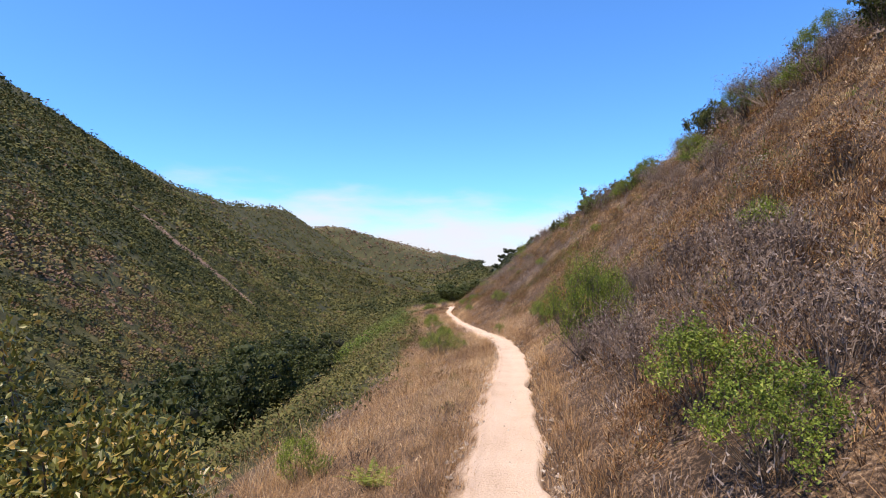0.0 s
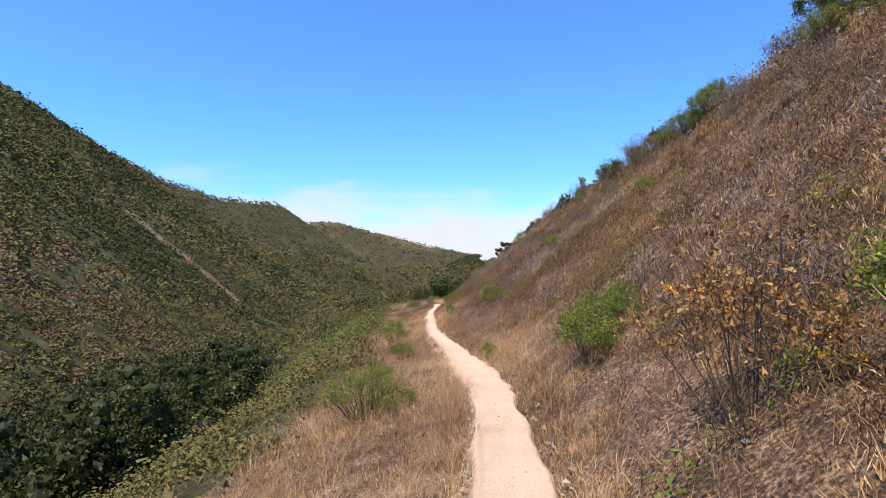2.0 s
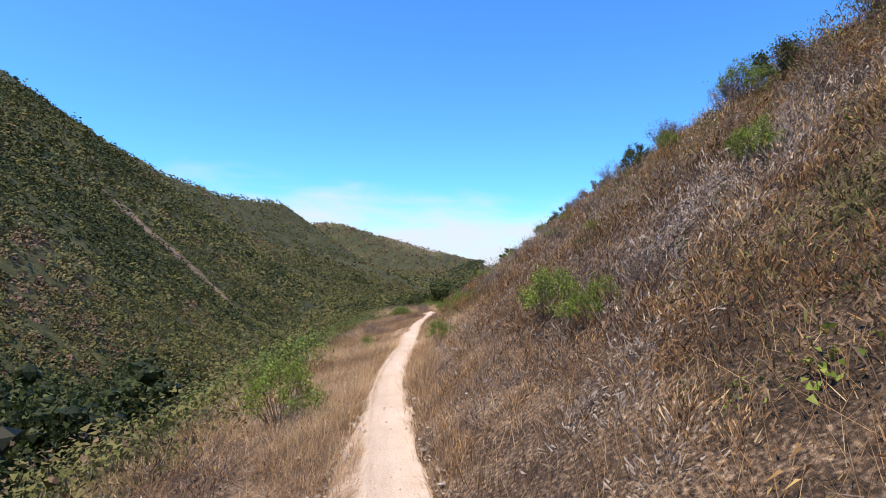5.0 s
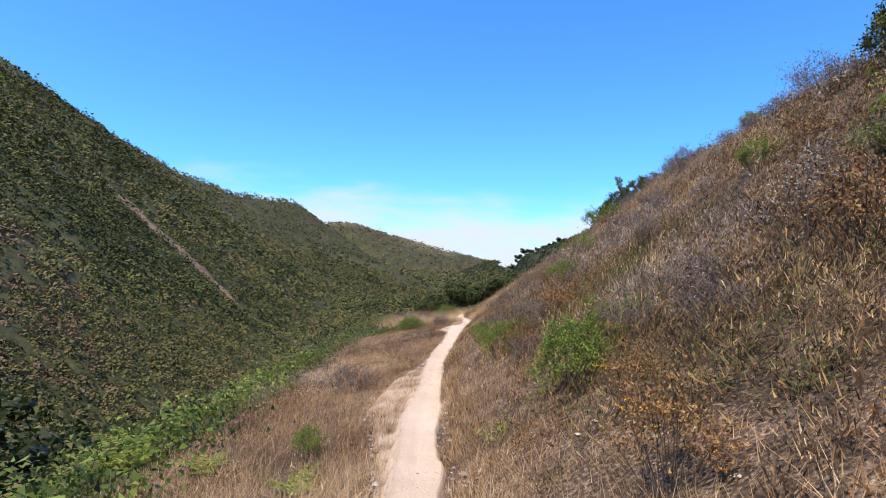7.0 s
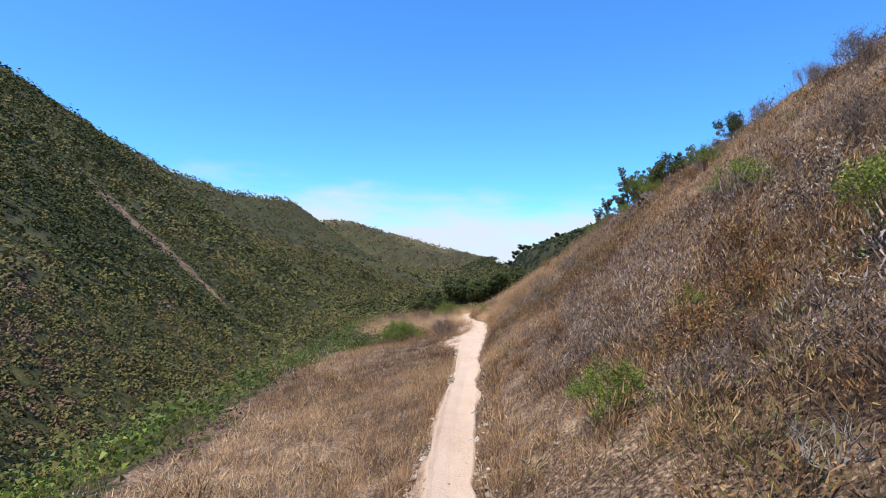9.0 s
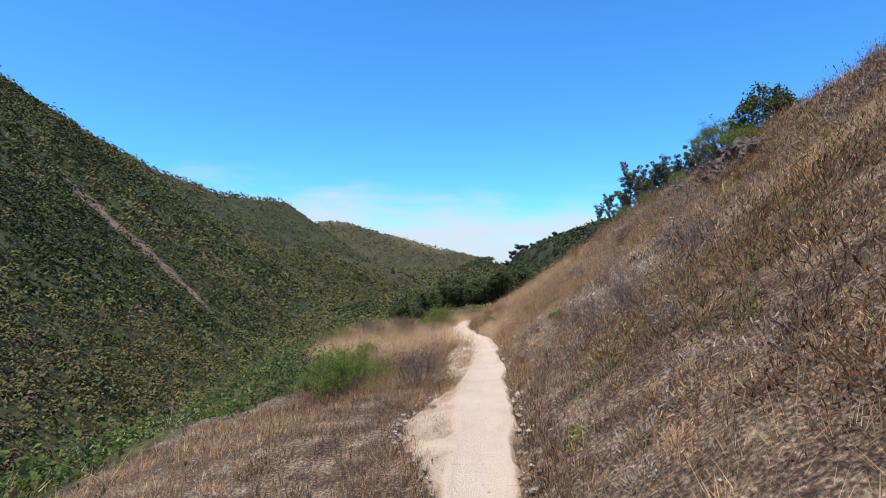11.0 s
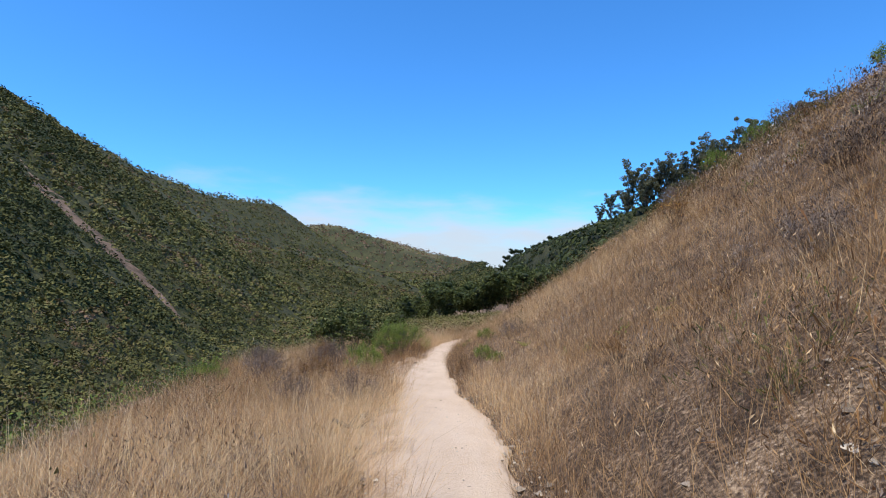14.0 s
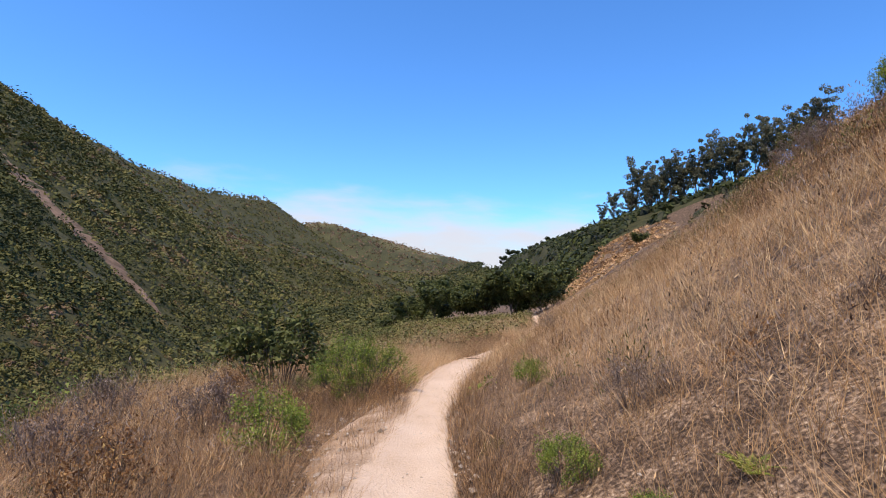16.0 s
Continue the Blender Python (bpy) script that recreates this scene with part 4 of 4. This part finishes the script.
def build_grass():
    r = np.random.RandomState(31)
    for side, name, label, bands in ((1, "dry_grass", "dry golden and reddish grass on the slope", ((.0, .35, 3600, 11, 2), (.02, 1.2, 8000, 13, 1), (1.2, 3.0, 12000, 12, 1), (3.0, 5.5, 12000, 11, 1), (5.5, 9.8, 10000, 10, 1))),
                                     (-1, "dry_grass", "dry golden grass on the trail's downhill edge", ((.0, .3, 3000, 11, 2), (.05, .95, 4500, 13, 1), (.02, 1.4, 10500, 13, 1), (1.4, 3.0, 10500, 14, 1), (3.0, 9, 11000, 13, 1)))):
        sets, tones = [], []
        for d0, d1, n, per, seg in bands:
            x, y, d = strip(n, 1.5, 98, d0, d1, side, r)
            far = r.uniform(size=n) < .12
            y = np.where(far, r.uniform(92, 118, n), y)
            if side < 0 and d0 > 2.5:
                y = np.where(far, y, 46 + (y - 1.5) * .46)
            x = along(TRAIL, y) + side * (along(TRAIL, y, 2) + d)
            keep = (d > .06 * r.uniform(size=n)) & (rough_noise(x, y, 1.1, 2) > -.75) & (r.uniform(size=n) > .12 * brushy(x, y) + .7 * rocky_spot(x, y))
            if side < 0:
                keep &= (d > (along(SHOULDER, y) + .03 + .15 * rough_noise(x, y, .5, 2)) * (r.uniform(size=n) > np.interp(y, [55, 62], [.62, .25]))) & (d < along(BENCH, y) + np.interp(y, [20, 40, 48], [1.8, .9, .15]) + .5 * rough_noise(x, y, 1.5, 2))
            x, y, d = x[keep], y[keep], d[keep]
            g = tall_grass(x, y)
            tall = (.14 + .34 * g * r.uniform(.5, 1.25, len(x))) * np.clip(.6 + d / .9, .6, 1) * r.uniform(.7, 1.3, len(x))
            if side < 0:
                tall *= np.interp(y, [55, 66], [1.0, 1.5])
            hue = .40 + .06 * (side < 0) - .02 * (side < 0) * np.clip((y - 58) / 6, 0, 1) + .36 * g + .5 * rough_noise(x, y, 2.6, 3) + r.normal(0, .12, len(x)) - .10 * brushy(x, y) - .10 * np.clip((y - 60) / 10, 0, 1)
            # blades fan out from the middle of each tuft
            m = len(x) * per
            az, rad = r.uniform(0, 2 * math.pi, m), np.sqrt(r.uniform(0, 1, m)) * np.repeat(.05 + .28 * tall, per)
            way = np.stack([np.cos(az) - .18 * side, np.sin(az), np.zeros(m)], 1)
            way /= np.linalg.norm(way, axis=1, keepdims=True) + 1e-9
            bx, by = np.repeat(x, per) + np.cos(az) * rad, np.repeat(y, per) + np.sin(az) * rad
            root = np.stack([bx, by, ground(bx, by) - .02], 1)
            h = np.repeat(tall, per) * r.uniform(.45, 1.25, m)
            wd = (.0024 + .0009 * d0) * r.uniform(.6, 1.4, m) * np.clip(.16 / h, .55, 1.3)
            sets.append(blades(root, way, np.maximum(h, .06), wd, r.uniform(.1, 1.25, m), r, seg))
            tones.append(np.repeat(np.repeat(hue, per) + r.normal(0, .11, m), 5 if seg == 2 else 3))
        co, fa = join(*sets)
        tagged(new(name, np_mesh(name, co, fa, STRAW, np.clip(np.concatenate(tones), 0, 1))), label, "grass", kind="stuff")


build_grass()


def build_seed_heads():
    """Drooping ripe heads that stand over the tall grass."""
    r = np.random.RandomState(33)
    sets, tn = [], []
    for side, n, d1 in ((1, 26000, 9), (-1, 19000, 6)):
        x, y, d = strip(n, 2, 100, .15, d1, side, r)
        keep = r.uniform(size=n) < tall_grass(x, y) ** 1.5
        if side < 0:
            keep &= (d > along(SHOULDER, y) + .2) & (d < along(BENCH, y) + .5)
        x, y = x[keep], y[keep]
        n = len(x)
        h = r.uniform(.25, .55, n)
        root = np.stack([x, y, ground(x, y)], 1)
        az = r.uniform(0, 6.28, n)
        lean = np.stack([np.cos(az) * .25, np.sin(az) * .25, np.ones(n)], 1)
        neck = root + lean * h[:, None]
        c, f = blades(root, lean * [1, 1, 0] * 4, h, np.full(n, .0022), np.full(n, .25), r, 1)
        way = lean * [3, 3, -.8]
        c2, f2 = leaf_diamonds(root + np.stack([np.cos(az) * .25 * h, np.sin(az) * .25 * h, h * .9], 1), way, r.uniform(.03, .055, n), .005, r)
        sets += [(c, f), (c2, f2)]
        tn += [np.full(len(c), .6), np.repeat(r.uniform(.55, .95, n), 4)]
    co, fa = join(*sets)
    tagged(new("grass_seed_heads", np_mesh("grass_seed_heads", co, fa, STRAW, np.concatenate(tn))), "ripe pale seed heads over the dry grass", "grass", kind="stuff")


build_seed_heads()


def build_brush():
    """Half-dry sage, buckwheat and bramble: low rounded cushions, dark and woody inside, feathered with fine dry sprigs."""
    r = np.random.RandomState(71)
    x, y, d = strip(6200, 1.5, 100, .30, 10, 1, r)
    xn, yn, dn = strip(2500, 3, 62, .4, 4.5, 1, r)
    x, y, d = np.concatenate([x, xn]), np.concatenate([y, yn]), np.concatenate([d, dn])
    xl, yl, dl = strip(2900, 4, 98, .4, 8, -1, r)
    ok = (dl > along(SHOULDER, yl) + .2) & (dl < along(BENCH, yl) + 1.0)
    x, y, d = np.concatenate([x, xl[ok]]), np.concatenate([y, yl[ok]]), np.concatenate([d, dl[ok]])
    keep = r.uniform(size=len(x)) < .12 + .78 * brushy(x, y) + .45 * rocky_spot(x, y)
    x, y, d = x[keep], y[keep], d[keep]
    pick = .5 + .62 * (r.uniform(size=len(x)) - .5) + .7 * rough_noise(x, y, 2.8, 2)
    kinds = ((TWIG, .64, "grey half-dry sage cushions on the slope", -9, .34), (STRAW, .40, "straw-coloured brush cushions on the slope", .34, .58),
             (RUST, .36, "rust-brown buckwheat cushions on the slope", .58, .76), (SCRUB, .62, "olive sage cushions on the slope", .76, 9))
    for mat, base, label, lo, hi in kinds:
        m = (pick >= lo) & (pick < hi)
        X, Y, D = x[m], y[m], d[m]
        n, sprigs = len(X), 165
        size = r.gamma(4, .074 if mat is not STRAW else .06, n).clip(.15, .68) * np.clip(.5 + D / 2.5, .5, 1.15)
        foot = np.stack([X, Y, ground(X, Y) - .12 * size], 1)
        shape = np.stack([r.uniform(.8, 1.2, n), r.uniform(.8, 1.2, n), r.uniform(.9, 1.6, n)], 1)
        gx, gy = lean(X, Y)
        tot = n * sprigs
        out = rand_units(tot, r); out[:, 2] = np.abs(out[:, 2])
        S, SH, DD = np.repeat(size, sprigs), np.repeat(shape, sprigs, 0), np.repeat(D, sprigs)
        off = out * SH * (S * r.uniform(.25, 1.05, tot))[:, None]
        off[:, 2] += np.repeat(gx, sprigs) * off[:, 0] + np.repeat(gy, sprigs) * off[:, 1]
        at = np.repeat(foot, sprigs, 0) + off
        soft = mat is not STRAW          # leafy cushions bristle all round, straw stands up
        way = (out * .9 + [0, 0, .25] if soft else out * .5 + [0, 0, .75]) + .6 * rand_units(tot, r)
        way /= np.linalg.norm(way, axis=1, keepdims=True)
        L = ((.024 + .065 * S if soft else .035 + .09 * S) * r.uniform(.4, 1.6, tot))[:, None]
        side = np.cross(way, rand_units(tot, r)); side /= np.linalg.norm(side, axis=1, keepdims=True)
        W = ((.0046 + .0007 * DD if soft else .0032 + .0005 * DD) * r.uniform(.4, 1.5, tot))[:, None]
        # half the sprigs are broadest at the tip (leafy or in seed), half taper
        leafy = (np.arange(tot) % 2 == 0)[:, None]
        near, far = np.where(leafy, 0, W), np.where(leafy, W, 0)
        third = np.where(leafy, at - way * L * .3 + side * 0, at + way * L)
        co = np.stack([np.where(leafy, at + way * L - side * far, at - side * near), np.where(leafy, at + way * L * .8 + side * far, at + side * near), third], 1).reshape(-1, 3)
        fa = np.arange(3 * tot).reshape(-1, 3)
        tone = base + .42 * rough_noise(X, Y, 3, 2) + r.normal(0, .20, n)
        tn = np.repeat(np.repeat(tone, sprigs) + r.normal(0.02, .10, tot), 3)
        tagged(new("brush_cushions", np_mesh("brush_cushions", co, fa, mat, np.clip(tn, 0, 1))), label, "scrub", kind="stuff")


build_brush()


def build_edge_green():
    """Fresh green growth along the creek bank below the trail, and green sprigs in the dry slope."""
    r = np.random.RandomState(51)
    n = 2500
    y = r.uniform(3, 128, n)
    d = along(BENCH, y) + r.uniform(.2, 9, n) ** np.where(y < 45, .8, 1.0)
    x = along(TRAIL, y) - along(TRAIL, y, 2) - d
    keep = r.uniform(size=n) < np.interp(y, [8, 30, 40, 50, 70, 90, 128], [.8, .8, .9, .95, .8, .9, 1.0])
    x, y = x[keep], y[keep]
    n = len(x)
    size = r.uniform(.35, .95, n)
    fresh = y + 5 * rough_noise(x, y, 5, 2) > 35
    near = ~fresh
    clumps("bank_scrub", "muted olive scrub below the trail's dry bank", "scrub", x[near], y[near], size[near], 85, SCRUB, np.clip(.42 + .4 * rough_noise(x[near], y[near], 5, 2) + r.normal(0, .12, near.sum()), 0, 1), .07, 59, .9)
    clumps("bank_greenery", "fresh green leafy growth along the creek bank", "scrub", x[fresh], y[fresh], size[fresh], 90, GREEN,
           np.clip(np.interp(y[fresh], [34, 40, 50, 58, 70], [.26, .36, .36, .24, .14]) + .4 * rough_noise(x[fresh], y[fresh], 5, 2) + r.normal(0, .12, fresh.sum()), 0, 1), .07, 52, .9)
    x, y, d = strip(950, 84, 136, .3, 14, -1, r)
    keep = d > np.interp(y, [84, 90, 100], [4.5, 1.2, .3])
    x, y = x[keep], y[keep]
    n = len(x)
    clumps("valley_mouth_scrub", "grey-green brush where the trail meets the trees", "scrub", x, y, r.uniform(.4, .9, n), 70, SCRUB, np.clip(.52 + .3 * rough_noise(x, y, 8, 2) + r.normal(0, .1, n), 0, 1), .12, 55, 1.0)
    n = 2300
    x, y = r.uniform(14, 54, n), r.uniform(140, 234, n)
    clumps("knoll_scrub", "dry golden brush on the low knoll", "scrub", x, y, r.uniform(.5, 1.2, n), 30, STRAW, np.clip(.56 + .3 * rough_noise(x, y, 8, 2), 0, 1), .34, 57, .6)
    n = 900
    x, y = r.uniform(10, 75, n), r.uniform(214, 340, n)
    keep = x < 20 + (y - 210) * .8
    x, y = x[keep], y[keep]
    n = len(x)
    clumps("valley_side_wood", "dark low woods behind the knoll", "wood", x, y, r.uniform(1.5, 3.4, n), 40, OAK, np.clip(.45 + r.normal(0, .14, n), 0, 1), .26, 58, 1.0, shade_fill=True)
    # low growth under the ridge's tall trees
    n = 420
    k = r.uniform(0, 1, n)
    x, y = 47 + 50 * k + r.normal(0, 5, n), 282 - 50 * k + r.normal(0, 7, n)
    clumps("grove_undergrowth", "dark brush under the eucalyptus grove", "scrub", x, y, r.uniform(1.2, 3.2, n), 50, OAK, np.clip(.55 + r.normal(0, .12, n), 0, 1), .2, 56, 1.2, shade_fill=True)
    x, y, d = strip(1500, 3, 110, .3, 10, 1, r)
    keep = rough_noise(x, y, 3, 2) > .25
    x, y = x[keep], y[keep]
    n = len(x)
    clumps("green_sprigs", "small green sprigs among the dry grass", "scrub", x, y, r.uniform(.10, .26, n), 60, GREEN, np.clip(.45 + r.normal(0, .12, n), 0, 1), .13, 53, 1.0)
    # shrubs along the crest that stand against the sky
    n = 340
    y = r.uniform(6, 118, n)
    x = along(TRAIL, y) + CREST + r.uniform(-1.6, 2.2, n)
    keep = (rough_noise(x, y, 5, 2) > -.1) & ((y < 48) | (r.uniform(size=n) < .4))
    x, y = x[keep], y[keep]
    n = len(x)
    size = r.uniform(.3, .75, n) * np.interp(y, [6, 35, 60], [1.35, 1.0, .9])
    half = (np.arange(n) % 3 == 0) & (y < 52)
    for which, mat, tone, label in ((half, GREEN, .34, "low green scrub along the slope's crest"), (~half, TWIG, .72, "low grey scrub along the slope's crest")):
        m = int(which.sum())
        clumps("crest_scrub", label, "scrub", x[which], y[which], size[which], 150, mat, np.clip(tone + r.normal(0, .12, m), 0, 1), .07, 54, 1.15)


build_edge_green()


def build_stones():
    r = np.random.RandomState(61)

    def stones(name, label, x, y, size, lift):
        n = len(x)
        base = np.array([[1, 0, 0], [0, 1, 0], [-1, 0, 0], [0, -1, 0], [0, 0, 1], [0, 0, -1]], float)
        face = np.array([[0, 1, 4], [1, 2, 4], [2, 3, 4], [3, 0, 4], [1, 0, 5], [2, 1, 5], [3, 2, 5], [0, 3, 5]])
        s = size[:, None, None] * r.uniform(.55, 1.25, (n, 6, 1)) * np.array([1, 1, .6])
        a = r.uniform(0, 6.28, n)
        rot = np.stack([np.cos(a), -np.sin(a), np.sin(a), np.cos(a)], 1).reshape(n, 2, 2)
        b = base * s + r.normal(0, .12, (n, 6, 3)) * size[:, None, None]
        b[..., :2] = np.einsum("nij,nkj->nki", rot, b[..., :2])
        co = (b + np.stack([x, y, ground(x, y) + lift + size * .15], 1)[:, None]).reshape(-1, 3)
        f = (face[None] + np.arange(n)[:, None, None] * 6).reshape(-1, 3)
        tagged(new(name, np_mesh(name, co, f, GRAVEL)), label, "stones", kind="stuff")

    n = 10000
    y = r.uniform(2, 95, n)
    hw, sh = along(TRAIL, y, 2), along(SHOULDER, y)
    side = np.where(r.uniform(size=n) < .68, -1, 1)
    off = hw * r.uniform(.75, 1.15, n) + np.where(side < 0, sh * r.uniform(0, 1.2, n), .15 * r.uniform(0, 1, n))
    mid = r.uniform(size=n) < .22
    x = along(TRAIL, y) + np.where(mid, r.uniform(-1, 1, n) * hw, side * off)
    stones("trail_pebbles", "loose pale pebbles on the trail and its edges", x, y, r.uniform(.006, .02, n) * np.where(r.uniform(size=n) < .16 * (1 - mid), 2.4, 1), .02 + .04 * (np.abs(x - along(TRAIL, y)) < hw))
    n = 5200
    y = r.uniform(2, 95, n)
    sh = along(SHOULDER, y)
    y = y[r.uniform(size=n) < sh * 1.3]
    n = len(y)
    x = along(TRAIL, y) - along(TRAIL, y, 2) - along(SHOULDER, y) * r.uniform(-.1, 1.15, n)
    stones("shoulder_rubble", "loose broken stones on the trail's bare shoulder", x, y, r.gamma(1.6, .007, n).clip(0, .04) + .006, .03)
    n = 3800
    y = r.normal(63.2, 2.0, n)
    x = along(TRAIL, y) + np.abs(r.normal(2.1, 1.0, n)) + .5
    stones("scree", "broken pale stones on the bare slope", x, y, (r.gamma(1.5, .010, n) * np.where(r.uniform(size=n) < .06, 2.2, 1)).clip(0, .05) + .006, -.004)
    n = 1500
    x, y, d = strip(n, 2, 100, .2, 9, 1, r)
    stones("slope_stones", "scattered pale stones in the dry grass", x, y, r.gamma(1.6, .006, n) + .006, .0)


build_stones()


def make_branch(seed, length):
    """A fallen, weathered branch lying along x: a bent, tapering stem with broken side twigs."""
    r = np.random.RandomState(seed)
    top = new("fallen_branch")
    t = np.linspace(-.5, .5, 8)
    line = np.stack([t * length, .07 * length * np.sin(t * 5 + r.uniform(0, 3)), .03 + .05 * np.abs(np.sin(t * 4))], 1)
    rad = np.linspace(.028, .012, 8)
    part("stem", np_mesh("stem", *rods(line[:-1], line[1:], rad[:-1], rad[1:], 6), BARK, None, True), top)
    for k in (2, 3, 5, 6):
        way = np.array([r.uniform(.1, .5), r.choice([-1, 1]) * r.uniform(.3, .7), r.uniform(.1, .6)])
        tip = line[k] + way * length * r.uniform(.2, .34)
        bend = (line[k] + tip) / 2 + r.normal(0, .02, 3)
        part("twig", np_mesh("twig", *rods(np.array([line[k], bend]), np.array([bend, tip]), np.array([.011, .008]), np.array([.008, .003]), 5), BARK, None, True), top)
    return tagged(top, "dark weathered fallen branch lying across bare dirt", "branch")


put(make_branch(3, .95), -.12, 87.3, 1.0, 14)
put(make_branch(9, .62), -1.08, 71.4, 1.0, -38)


def make_rock(seed):
    r = np.random.RandomState(seed)
    bm = bmesh.new()
    bmesh.ops.create_icosphere(bm, subdivisions=3, radius=1)
    for v in bm.verts:
        p = v.co * 1.3
        k = 1 + .42 * noise.cell(p * 1.7 + Vector((seed, 0, 0))) + .22 * noise.noise(p * 3.1)
        v.co = Vector((v.co.x * k, v.co.y * k * .8, v.co.z * k * .7))
    me = bpy.data.meshes.new("rock"); bm.to_mesh(me); bm.free()
    me.materials.append(ROCK)
    return tagged(new("rock", me), "dark weathered rock of the crest outcrop", "rock", group="crest outcrop")


rocks = [make_rock(k) for k in range(4)]
rr = np.random.RandomState(8)
for n, (x, y, s) in enumerate(CREST_ROCKS * 3):
    ob = rocks[n] if n < 4 else copy_thing(rocks[n % 4], pose(0, 0, 0))
    s *= rr.uniform(.3, .6)
    x, y = x + rr.uniform(-.35, .35), y + rr.uniform(-.5, .5)
    ob.matrix_basis = pose(x, y, float(ground(x, y)) + s * .1, rr.uniform(-30, 30), -20, n * 67) @ Matrix.Diagonal((s, s * rr.uniform(.7, 1.2), s * rr.uniform(.7, 1.1), 1))
